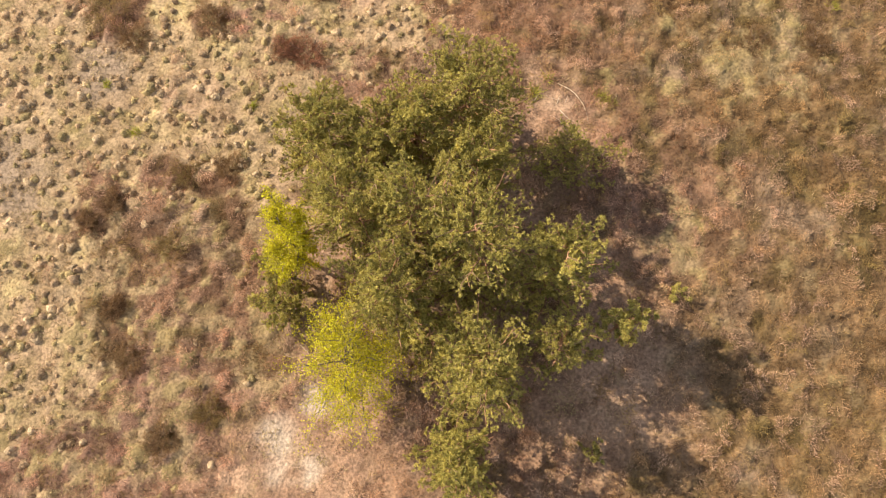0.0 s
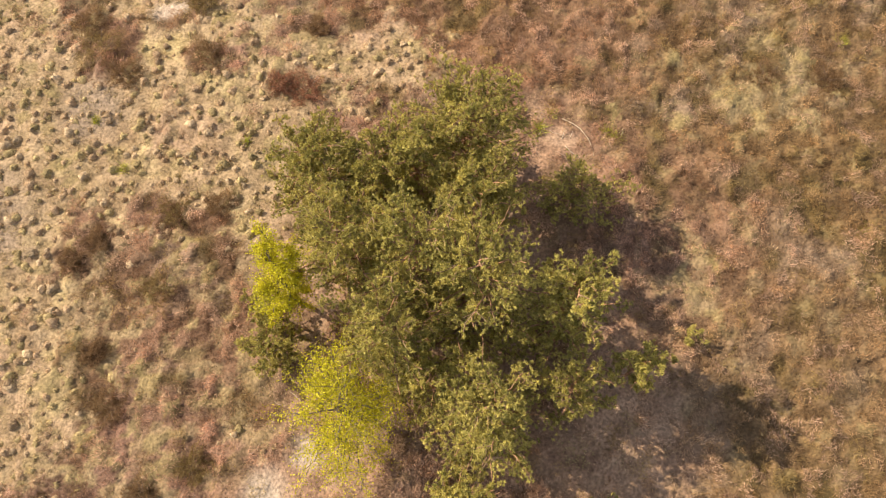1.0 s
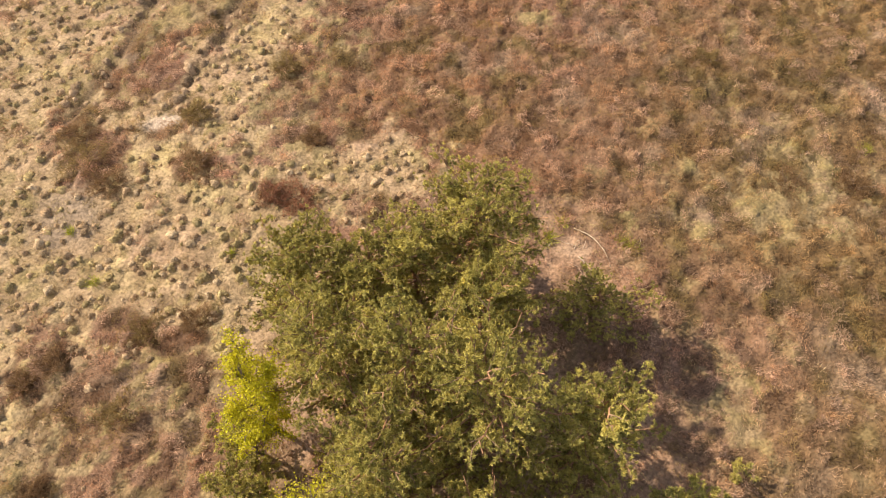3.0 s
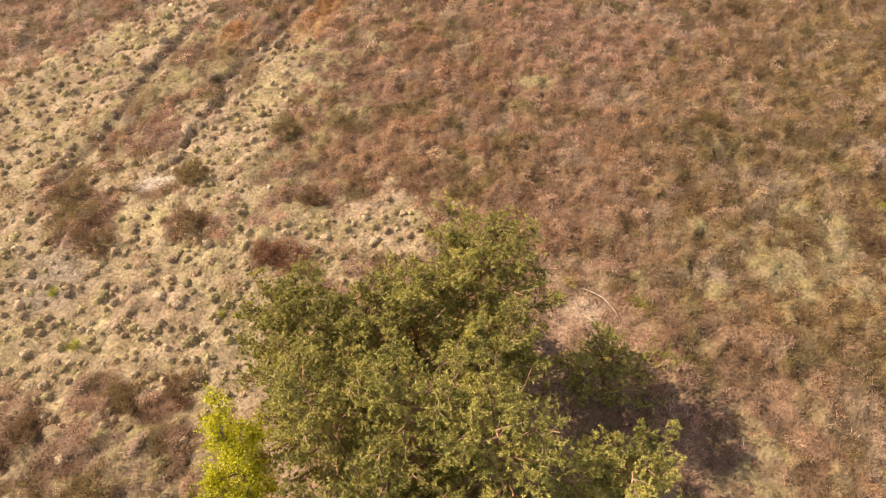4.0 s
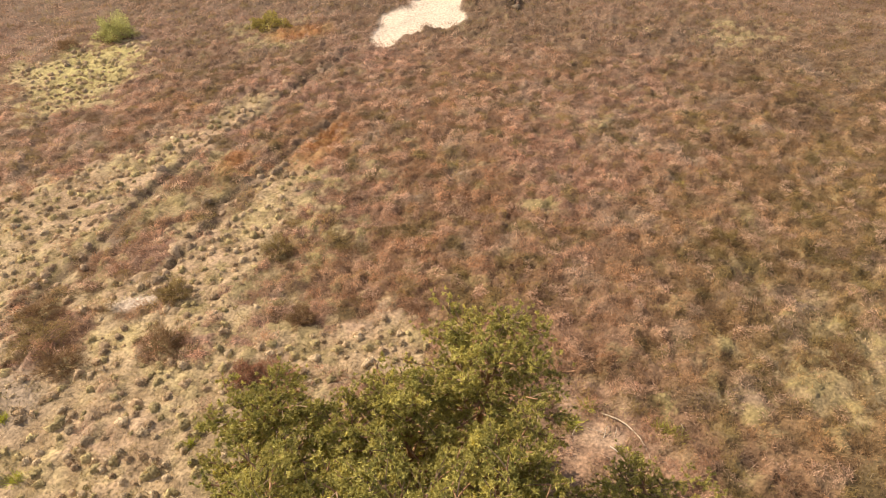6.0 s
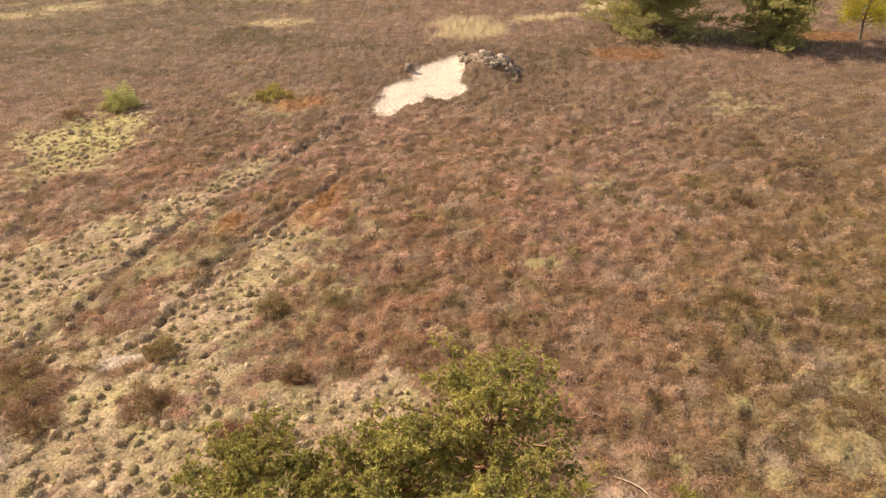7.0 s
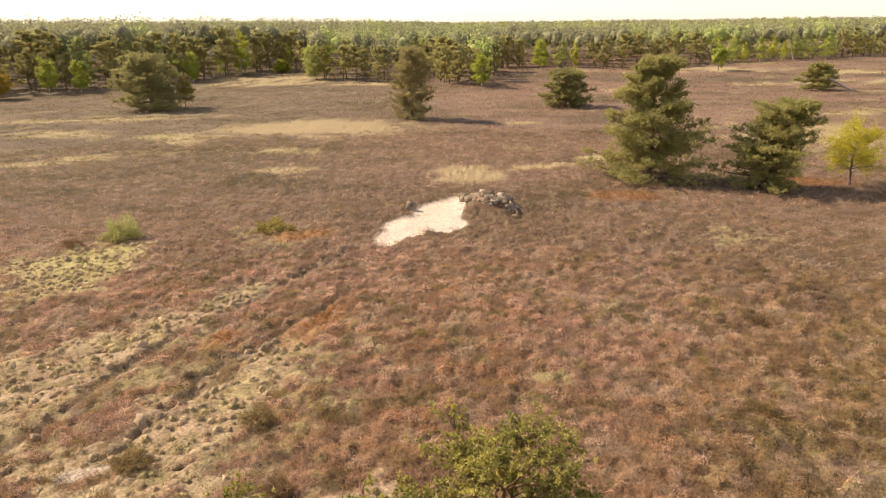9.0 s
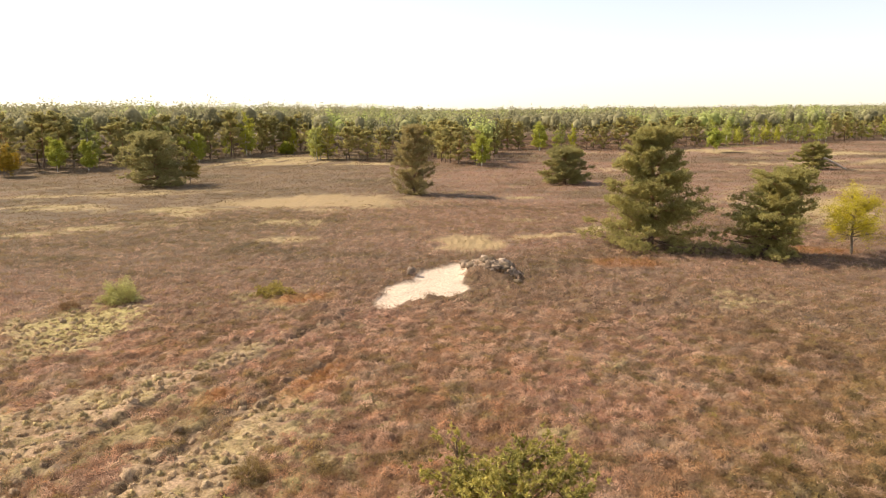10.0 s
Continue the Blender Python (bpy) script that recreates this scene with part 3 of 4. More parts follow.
def tuft_rosettes(tips, ways, k, length, width, tones, r, flat=0.3, wide=False, middle=None):
    """Needle shoots: at each tip k blades round the shoot's way."""
    n = len(tips)
    root = np.repeat(tips, k, 0) + r.normal(size=(n * k, 3)) * length * 0.3
    way = unit(np.repeat(ways, k, 0) * flat + r.normal(size=(n * k, 3)) * 0.5)
    ln = length * r.uniform(0.6, 1.25, n * k)
    face = None
    if middle is not None:
        face = unit(unit(root - middle) + r.normal(size=root.shape) * 0.4)
        way = unit(np.cross(face, r.normal(size=root.shape)))
    return blades(root, way, ln, width * r.uniform(0.7, 1.3, n * k), np.repeat(tones, k, 0), wide, face)


def needle_stars(tips, ways, k, length, width, tones, r):
    """Shoots of a near pine: at each tip a star of k thin needles spreading from one bud."""
    n = len(tips)
    way = unit(np.repeat(ways, k, 0) * 0.55 + unit(r.normal(size=(n * k, 3))))
    root = np.repeat(tips, k, 0) - np.repeat(ways, k, 0) * (r.uniform(0, 0.5, (n * k, 1)) * length)
    return blades(root, way, length * r.uniform(0.75, 1.2, n * k), width * r.uniform(0.8, 1.2, n * k), np.repeat(tones, k, 0))


def pine(name, label, x, y, h, rx, ry, seed, low=0.3, limbs=15, twigs=9, tufts=9, k=11, needle=0.17, width=0.045, lean=(0, 0), top=0.5, tone=((0.14, 0.14, 0.035), (0.52, 0.44, 0.11)),
         trunk_r=0.13, group="", shape=0.8, wide=False, upright=0.3, star=False, layer=0.5, bias=0.0):
    """A Scots pine: bent tapered trunk, limbs, and shoots of needles at the twig ends."""
    r = np.random.default_rng(seed)
    tree = new(name)
    tree.location = (x, y, float(land(x, y)) - 0.05)
    tagged(tree, label, "tree", group)
    trunk = curve_points((0, 0, 0), (lean[0], lean[1], h * 0.95), 0, 12, seed, h * 0.012)
    rr = trunk_r * (1 - np.linspace(0, 0.86, 12)) + 0.03 * np.exp(-np.linspace(0, 8, 12))
    v, f = tube(trunk, rr, 9)
    part("trunk", sheet("trunk", v, f, M_BARK, bark_tones(v, (0.16, 0.11, 0.08), (0.36, 0.19, 0.10), h * 0.3), True), tree)
    pieces, woods = [], []
    tips, ways, shade = [], [], []
    for i in range(limbs):
        u = (i + 0.5) / limbs
        z0 = h * (low + (0.97 - low) * u ** 0.85)
        at = trunk[min(11, int(z0 / (h * 0.95) * 11))]
        ang = i * 2.399963 + r.uniform(-0.4, 0.4)
        dome = math.sqrt(max(0.0, 1 - (max(0.0, u - 0.3) / 0.72) ** 2)) if shape > 0.5 else 1 - 0.86 * u
        reach = (1 - bias * math.cos(ang) * (1 - u)) * (top * 0.3 + (1 - top * 0.3) * dome) * (1.0 if i % 2 else r.uniform(0.3, 0.8)) * r.uniform(0.8, 1.1)
        end = at + np.array([math.cos(ang) * rx * reach, math.sin(ang) * ry * reach, h * (0.04 + 0.13 * u) * r.uniform(0.3, 1.4)])
        end[2] = min(end[2], h * 0.99)
        n = 8
        p = curve_points(at, end, -0.06 * h * (1 - u), n, seed * 77 + i, 0.06)
        lv, lf = tube(p, np.linspace(trunk_r * 0.42 * (1 - 0.5 * u), 0.012, n), 5)
        part("limb", sheet("limb", lv, lf, M_BARK, bark_tones(lv, (0.22, 0.14, 0.09), (0.34, 0.19, 0.11), 1.0), True), tree)
        size = math.hypot(rx, ry) * 0.5
        for j in range(twigs):
            s = 0.35 + 0.65 * (j + r.random()) / twigs
            b = p[min(n - 1, int(s * (n - 1)))]
            out = unit(end - at)
            d = unit(out * 0.8 + np.append(r.normal(size=2) * 0.85, r.uniform(-0.05, 1.2 * layer)))
            ln = size * r.uniform(0.22, 0.5) * (1.15 - 0.4 * s) * (1 if shape > 0.5 else 0.3 + 0.8 * dome)
            e = b + d * ln
            tv, tf = tube(np.stack([b, (b + e) / 2 + r.normal(size=3) * 0.03, e]), (0.018, 0.012, 0.006), 3)
            woods.append((tv, tf, np.tile((0.24, 0.16, 0.10), (len(tv), 1))))
            q = r.uniform(0.3, 1.08, tufts)
            pos = b + (e - b) * q[:, None] + r.normal(size=(tufts, 3)) * np.array([1, 1, layer]) * ln * 0.21
            tips.append(pos)
            ways.append(unit(d * 0.6 + r.normal(size=(tufts, 3)) * 0.35 + np.array([0, 0, 0.75])))
            shade.append(np.full(tufts, r.random()))
    tips, ways, shade = np.concatenate(tips), np.concatenate(ways), np.concatenate(shade)
    tn = mix(tone[0], tone[1], np.clip(shade * 0.6 + r.random(len(shade)) * 0.5, 0, 1))
    if star:
        v, f, t = needle_stars(tips, ways, k, needle, width, tn, r)
    else:
        v, f, t = tuft_rosettes(tips, ways, k, needle, width, tn, r, flat=upright, wide=wide, middle=np.array([lean[0] * 0.5, lean[1] * 0.5, h * 0.5]) if wide else None)
    crown = part("crown", sheet("crown", v, f, M_NEEDLE if needle < 0.15 else M_NEEDLE_FAR, t), tree)
    wv, wf, wt = joined(woods)
    tagged(part("twig_spray", sheet("twig_spray", wv, wf, M_BARK, wt), crown), kind="stuff")
    return tree


def broadleaf(name, label, x, y, h, rx, ry, seed, low=0.25, limbs=12, twigs=9, leaves=40, leaf=0.07, tone=((0.42, 0.40, 0.02), (0.64, 0.56, 0.04)), bark=(0.20, 0.16, 0.12), trunk_r=0.08,
              lean=(0, 0), group="", white=None):
    """A young leafing tree: forked stem, spreading limbs, loose sprays of small leaves."""
    r = np.random.default_rng(seed)
    tree = new(name)
    tree.location = (x, y, float(land(x, y)) - 0.05)
    tagged(tree, label, "tree", group)
    trunk = curve_points((0, 0, 0), (lean[0], lean[1], h * 0.9), 0, 10, seed, h * 0.014)
    v, f = tube(trunk, trunk_r * (1 - np.linspace(0, 0.85, 10)), 8)
    part("trunk", sheet("trunk", v, f, M_BARK, np.tile(white or bark, (len(v), 1)), True), tree)
    pos, woods = [], []
    for i in range(limbs):
        u = (i + 0.5) / limbs
        at = trunk[min(9, int((low + (1 - low) * u * 0.9) * 9))]
        ang = i * 2.399963 + r.uniform(-0.5, 0.5)
        reach = math.sin(math.pi * min(0.93, 0.28 + 0.62 * u)) * r.uniform(0.75, 1.1)
        end = at + np.array([math.cos(ang) * rx * reach, math.sin(ang) * ry * reach, h * r.uniform(0.06, 0.24)])
        end[2] = min(end[2], h)
        p = curve_points(at, end, 0.02 * h, 7, seed * 31 + i, 0.05)
        lv, lf = tube(p, np.linspace(trunk_r * 0.4, 0.01, 7), 5)
        part("limb", sheet("limb", lv, lf, M_BARK, np.tile(bark, (len(lv), 1)), True), tree)
        for j in range(twigs):
            s = 0.3 + 0.7 * (j + r.random()) / twigs
            b = p[min(6, int(s * 6))]
            e = b + unit(r.normal(size=3) + np.array([0, 0, 0.35]) + unit(end - at) * 0.8) * math.hypot(rx, ry) * r.uniform(0.16, 0.38)
            tv, tf = tube(np.stack([b, (b + e) / 2 + r.normal(size=3) * 0.04, e]), (0.013, 0.009, 0.005), 3)
            woods.append((tv, tf, np.tile(bark, (len(tv), 1))))
            q = r.uniform(0.15, 1.1, (leaves, 1))
            pos.append(b + (e - b) * q + r.normal(size=(leaves, 3)) * np.linalg.norm(e - b) * 0.17)
    pos = np.concatenate(pos)
    n = len(pos)
    tn = mix(tone[0], tone[1], r.random(n))
    face = None
    if leaf > 0.2:
        face = unit(unit(pos - np.array([0, 0, h * 0.5])) + r.normal(size=(n, 3)) * 0.4)
    v, f, t = blades(pos, unit(r.normal(size=(n, 3)) + np.array([0, 0, 0.2])) if face is None else unit(np.cross(face, r.normal(size=(n, 3)))), leaf * r.uniform(0.7, 1.4, n), leaf * r.uniform(0.6, 1.0, n), tn, True, face)
    crown = part("crown", sheet("crown", v, f, M_LEAF, t), tree)
    wv, wf, wt = joined(woods)
    tagged(part("twig_spray", sheet("twig_spray", wv, wf, M_BARK, wt), crown), kind="stuff")
    return tree


# ---- the stand of pines under the camera ----
STAND = "pines of the stand"
PINE_LABEL = "dense green Scots pine with olive needle shoots in the stand"
STAND_TONE = ((0.19, 0.18, 0.045), (0.58, 0.49, 0.14))
for seed, (x, y, h, rx, ry, limbs) in enumerate([(0.65, 10.3, 6.2, 1.95, 1.5, 58), (0.9, 8.1, 6.1, 1.35, 1.0, 34), (-0.9, 9.2, 5.9, 1.3, 1.2, 38), (-3.9, 9.0, 5.5, 1.35, 1.45, 46), (-2.3, 8.9, 5.5, 1.2, 1.3, 34),
                                                 (-3.0, 6.3, 6.7, 1.5, 1.6, 44), (-0.8, 5.9, 7.4, 1.6, 1.6, 46), (1.0, 4.9, 7.5, 1.7, 1.7, 48), (-1.6, 3.7, 6.9, 1.4, 1.4, 40), (3.5, 4.7, 6.7, 1.25, 1.15, 40),
                                                 (1.3, 1.6, 6.7, 1.35, 1.6, 44), (0.5, -1.2, 5.0, 1.0, 1.2, 34)]):
    pine("pine_tree", PINE_LABEL, x, y, h, rx * 1.34, ry * 1.34, 40 + seed, group=STAND, low=0.12, limbs=int(limbs * 1.25), twigs=8, tufts=11, k=20, needle=0.08, width=0.025, tone=STAND_TONE, star=True, layer=0.35)
for seed, (label, x, y, h, rx, ry, low, limbs) in enumerate([("slim pine leaning out of the stand's shaded side", 5.6, 3.0, 4.8, 0.75, 0.65, 0.5, 20), ("shaded green pine under its taller neighbours", 3.9, 2.7, 4.3, 1.2, 1.0, 0.15, 28),
                                                             ("low dark green pine in the shade of the stand", 4.6, 9.6, 2.2, 1.7, 1.0, 0.1, 28), ("small dull green pine at the stand's sunny edge", -5.5, 3.7, 2.7, 0.95, 0.8, 0.1, 24),
                                                             ("small dull green pine beside a birch", -5.6, 5.0, 2.9, 0.8, 0.7, 0.1, 20), ("low pine among taller pines of the stand", -0.2, 2.6, 4.6, 1.1, 1.0, 0.15, 24)]):
    pine("pine_tree", label, x, y, h, rx * 1.25, ry * 1.25, 240 + seed, low=low, limbs=limbs, twigs=7, tufts=8, k=18, needle=0.08, width=0.025, trunk_r=0.07, tone=STAND_TONE, star=True, layer=0.35)
pine("pine_sapling", "small green pine sapling in the stand's shadow", 8.3, 4.6, 0.9, 0.45, 0.45, 56, low=0.1, limbs=9, twigs=5, tufts=5, k=14, needle=0.09, width=0.018, trunk_r=0.025, tone=STAND_TONE, star=True)
pine("pine_sapling", "small green pine sapling at the shadow's edge", 5.2, -0.9, 1.0, 0.55, 0.45, 57, low=0.1, limbs=9, twigs=5, tufts=5, k=14, needle=0.09, width=0.018, trunk_r=0.025, tone=STAND_TONE, star=True)
broadleaf("birch_tree", "young birch in bright yellow-green leaf beside the pines", -4.9, 5.8, 6.0, 0.95, 1.35, 62, limbs=20, leaves=100, leaf=0.055)
broadleaf("birch_tree", "spreading birch in bright yellow-green leaf at the stand's edge", -2.8, 1.7, 4.9, 1.85, 2.15, 63, limbs=28, leaves=80, leaf=0.055)

# ---- lone trees on the heath ----
LIME = [(4.5, 146.0, 7.0, 2.2, 81), (-63.0, 168.0, 7.5, 1.7, 82), (-81.0, 139.5, 7.2, 2.0, 83), (-76.0, 142.0, 6.4, 1.6, 84), (22.0, 196.0, 8.0, 2.4, 85)]
FAR_PINE = ((0.28, 0.265, 0.095), (0.49, 0.425, 0.16))
pine("pine_tree", "broad wide-spreading pine with crooked stems on the heath", -48.6, 112, 8.2, 6.2, 5.0, 70, low=0.07, limbs=64, twigs=11, tufts=12, k=12, needle=0.2, width=0.09, trunk_r=0.34, lean=(-1.5, 0), layer=0.5, tone=((0.28, 0.265, 0.11), (0.45, 0.39, 0.17)))
broadleaf("birch_tree", "small ochre-leafed birch beside the broad pine", -44.8, 115, 4.6, 1.7, 1.6, 71, leaves=60, leaf=0.16, tone=((0.24, 0.20, 0.04), (0.34, 0.26, 0.06)))
pine("larch_tree", "thin brownish-olive larch standing alone on the heath", -6.3, 97.7, 9.3, 3.3, 3.0, 72, low=0.03, limbs=84, twigs=9, tufts=10, k=9, needle=0.2, width=0.055, trunk_r=0.2, layer=0.8, tone=((0.30, 0.255, 0.115), (0.43, 0.35, 0.16)))
pine("pine_tree", "low dome-shaped pine on the open heath", 16.7, 111.3, 5.4, 4.3, 4.0, 73, low=0.05, limbs=54, twigs=9, tufts=12, k=12, needle=0.2, width=0.09, trunk_r=0.22, layer=0.55, tone=((0.28, 0.265, 0.11), (0.45, 0.39, 0.16)))
pine("pine_tree", "tall conical pine with dense olive-green boughs", 15.9, 57.8, 9.9, 6.0, 5.2, 74, low=0.04, limbs=100, twigs=12, tufts=13, k=12, needle=0.165, width=0.05, trunk_r=0.24, shape=0.3, layer=0.45, tone=FAR_PINE)
pine("pine_tree", "open-crowned leaning pine with a bare reddish trunk", 23.9, 54.6, 6.7, 3.5, 3.3, 75, low=0.05, limbs=84, twigs=10, tufts=12, k=12, needle=0.16, width=0.05, trunk_r=0.26, lean=(1.7, 0), top=0.6, layer=0.55, bias=0.35, tone=FAR_PINE)
broadleaf("birch_tree", "small rounded birch in bright yellow leaf", 31.4, 55.6, 5.0, 2.3, 2.2, 76, low=0.3, limbs=26, leaves=110, leaf=0.065, trunk_r=0.12, tone=((0.52, 0.46, 0.03), (0.70, 0.58, 0.06)))
pine("pine_tree", "low spreading pine by a fallen pale trunk", 65.6, 131.8, 4.7, 4.0, 3.4, 77, low=0.05, limbs=34, twigs=8, tufts=10, k=12, needle=0.24, width=0.11, trunk_r=0.2, layer=0.3, tone=((0.29, 0.28, 0.09), (0.46, 0.40, 0.15)))
broadleaf("oak_tree", "round orange-leafed oak at the wood's edge", -86.5, 131, 5.4, 3.0, 2.6, 78, leaves=50, leaf=0.28, tone=((0.36, 0.24, 0.03), (0.48, 0.33, 0.04)))
broadleaf("birch_tree", "small bright green birch on the open heath", 66.5, 186, 6.0, 2.2, 2.0, 79, leaves=45, leaf=0.3, tone=((0.34, 0.38, 0.06), (0.48, 0.50, 0.10)))
broadleaf("shrub", "round yellow-green shrub in the clearing", -48.6, 196, 3.2, 2.4, 2.0, 80, low=0.05, leaves=40, leaf=0.3, tone=((0.30, 0.32, 0.03), (0.42, 0.42, 0.05)))
v, f = tube(curve_points((0, 0, 2.2), (3.9, -1.2, 0.1), 0, 8, 5, 0.05), np.linspace(0.3, 0.16, 8), 7)
log = tagged(new("fallen_log", sheet("fallen_log", v, f, M_BARK, np.tile((0.50, 0.40, 0.31), (len(v), 1)), True)), "bleached fallen trunk leaning out of a low pine", "trunk")
log.location = (66.6, 130.5, float(land(66.6, 130.5)))

for x, y, h, rad, seed in LIME:
    broadleaf("birch_tree", "bright lime-green young birch at the wood's edge", x, y, h, rad, rad, seed, low=0.1, limbs=18, leaves=60, leaf=0.2, tone=((0.38, 0.40, 0.06), (0.53, 0.52, 0.11)), white=(0.6, 0.57, 0.52))

# ---- woods ----
EDGE_X = np.array([-220, -140, -86, -62, -51, -40, -35, -14, -10, -3, 6, 11, 42, 75, 145, 300])
EDGE_Y = np.array([118, 125, 143, 178, 206, 202, 165, 158, 190, 150, 148, 207, 197, 214, 247, 262])
WOOD = "trees along the wood's edge"
kinds = []
for k in range(5):
    kinds.append(pine("pine_tree", "tall dark pine with a bare stem along the wood's edge", 0, 0, 12.0, 3.0 + 0.25 * k, 3.0, 90 + k, low=0.42 if k % 2 else 0.2, limbs=22, twigs=7, tufts=8, k=9, needle=0.32, width=0.15, layer=0.5,
                      trunk_r=0.17, group=WOOD, wide=True, tone=((0.36, 0.335, 0.13), (0.58, 0.50, 0.21))))
for k, tn in enumerate([((0.44, 0.46, 0.10), (0.60, 0.60, 0.16)), ((0.50, 0.50, 0.07), (0.66, 0.62, 0.12)), ((0.36, 0.38, 0.12), (0.52, 0.50, 0.18))]):
    kinds.append(broadleaf("birch_tree", "fresh green birch with a pale stem at the wood's edge", 0, 0, 11.0, 2.6, 2.6, 96 + k, low=0.15, limbs=16, twigs=7, leaves=70, leaf=0.22, tone=tn, trunk_r=0.13, group=WOOD,
                           white=(0.6, 0.57, 0.52)))
r = np.random.default_rng(5)
spots = []
for row, gap in ((1.0, 4.6), (6.5, 5.0)):
    x = -150.0
    while x < 190:
        slope = abs(np.interp(x + 2, EDGE_X, EDGE_Y) - np.interp(x - 2, EDGE_X, EDGE_Y)) / 4
        y = np.interp(x, EDGE_X, EDGE_Y) + row + r.uniform(-1.5, 3.0)
        if abs(x) < 0.68 * y + 8:
            spots.append((x, y))
        x += gap * r.uniform(0.6, 1.4) / math.sqrt(1 + min(slope, 4) ** 2)
first = set()
for x, y in spots:
    green = rough_noise(np.array([x]), np.array([y]), 22.0, 301, 2)[0] > 0.53 if x > -40 else r.random() < 0.22
    k = int(r.integers(5, 8)) if green else int(r.integers(0, 5))
    s = (0.72 if green else 0.76) * r.uniform(0.75, 1.12) * (1.12 if x < -45 else 0.95)
    m = pose(x, y, float(land(x, y)) - 0.1, 0, 0, r.uniform(0, 360))
    if k not in first:
        first.add(k)
        kinds[k].matrix_basis = m
    else:
        copy_thing(kinds[k], m).scale = (s * r.uniform(0.9, 1.15), s * r.uniform(0.9, 1.15), s)


ball = bmesh.new()
bmesh.ops.create_icosphere(ball, subdivisions=1, radius=1.0)
BALL_V = np.array([w.co[:] for w in ball.verts])
BALL_F = np.array([[w.index for w in face.verts] for face in ball.faces])
ball.free()


def woodland(name, x, y, hi, count, leaf, r, label):
    """Crowns of a far wood: ragged lumpy masses of foliage broken up by loose sprays, some of them pointed."""
    n, m = len(x), len(BALL_V)
    z0 = land(x, y)
    pick = rough_noise(x, y, 26.0, 311, 2) + r.normal(size=n) * 0.13
    tone = np.where((pick > 0.66)[:, None], (0.41, 0.44, 0.15), np.where((pick > 0.5)[:, None], (0.33, 0.325, 0.155), (0.30, 0.275, 0.155))) * r.uniform(0.8, 1.25, (n, 1))
    point = r.random(n) < 0.045
    hi = hi * np.where(point, r.uniform(1.02, 1.14, n), 1)
    rad = hi * r.uniform(0.21, 0.31, n) * np.where(point, 0.75, 1)

    def skin(e, k):
        taper = np.where(point[:, None], 1 - 0.35 * np.clip(e[..., 2], 0, 1), 1)
        return np.stack([x[:, None] + e[..., 0] * k * taper * rad[:, None], y[:, None] + e[..., 1] * k * taper * rad[:, None], z0[:, None] + hi[:, None] * (0.63 + 0.34 * e[..., 2] * np.minimum(k, 1.06))], -1).reshape(-1, 3)

    v = skin(np.broadcast_to(BALL_V, (n, m, 3)), np.clip(0.5 + r.normal(size=(n, m)) * 0.1, 0.3, 0.65))
    f = (BALL_F[None] + (np.arange(n) * m)[:, None, None]).reshape(-1, 3)
    tone_v = np.repeat(tone, m, 0) * r.uniform(0.75, 1.2, (n * m, 1))
    tagged(new(name, sheet(name, v, f, M_CANOPY, tone_v, True)), label, "woods", kind="stuff")
    e = unit(r.normal(size=(n, count, 3)) + np.array([0, 0, 0.3]))
    lobes = 0.95 + 0.12 * np.sin(e[..., 0] * 5 + 9 * rad[:, None]) * np.sin(e[..., 1] * 5 + e[..., 2] * 6)
    root = skin(e, lobes * r.uniform(0.6, 1.05, (n, count)))
    face = unit(e.reshape(-1, 3) + r.normal(size=(n * count, 3)) * 0.45)
    v, f, t = blades(root, unit(np.cross(face, r.normal(size=(n * count, 3)))), leaf * r.uniform(0.6, 1.5, n * count), leaf * r.uniform(0.4, 0.9, n * count), np.repeat(tone * 1.12, count, 0), True, face)
    tagged(new("canopy_sprays", sheet("canopy_sprays", v, f, M_CANOPY, t)), label, "woods", kind="stuff")


for name, near, far, step, count, leaf in (("wood_canopy", 0, 330, 4.7, 125, 0.56), ("far_woods", 330, 720, 9.0, 44, 0.8), ("far_woods", 720, 1700, 28.0, 24, 1.7)):
    x, y, r = scatter(-0.75 * far, 0.75 * far, 100, far, step, 401 + int(near))
    ok = (y > np.interp(x, EDGE_X, EDGE_Y) + 8) & (np.abs(x) < 0.68 * y + 15) & (y >= near)
    x, y = x[ok], y[ok]
    hi = (10.8 + 2.4 * rough_noise(x, y, 60, 321, 2) + 2.0 * np.clip((-x - 10) / 40, 0, 1)) * r.uniform(0.8, 1.12, len(x)) + 5 * np.exp(-((x - 470) / 70) ** 2 - ((y - 1050) / 70) ** 2) + np.clip((-x - 40) / 60, 0, 1.2)
    woodland(name, x, y, hi, count, leaf, r, "mixed pine and birch woods reaching to the horizon")

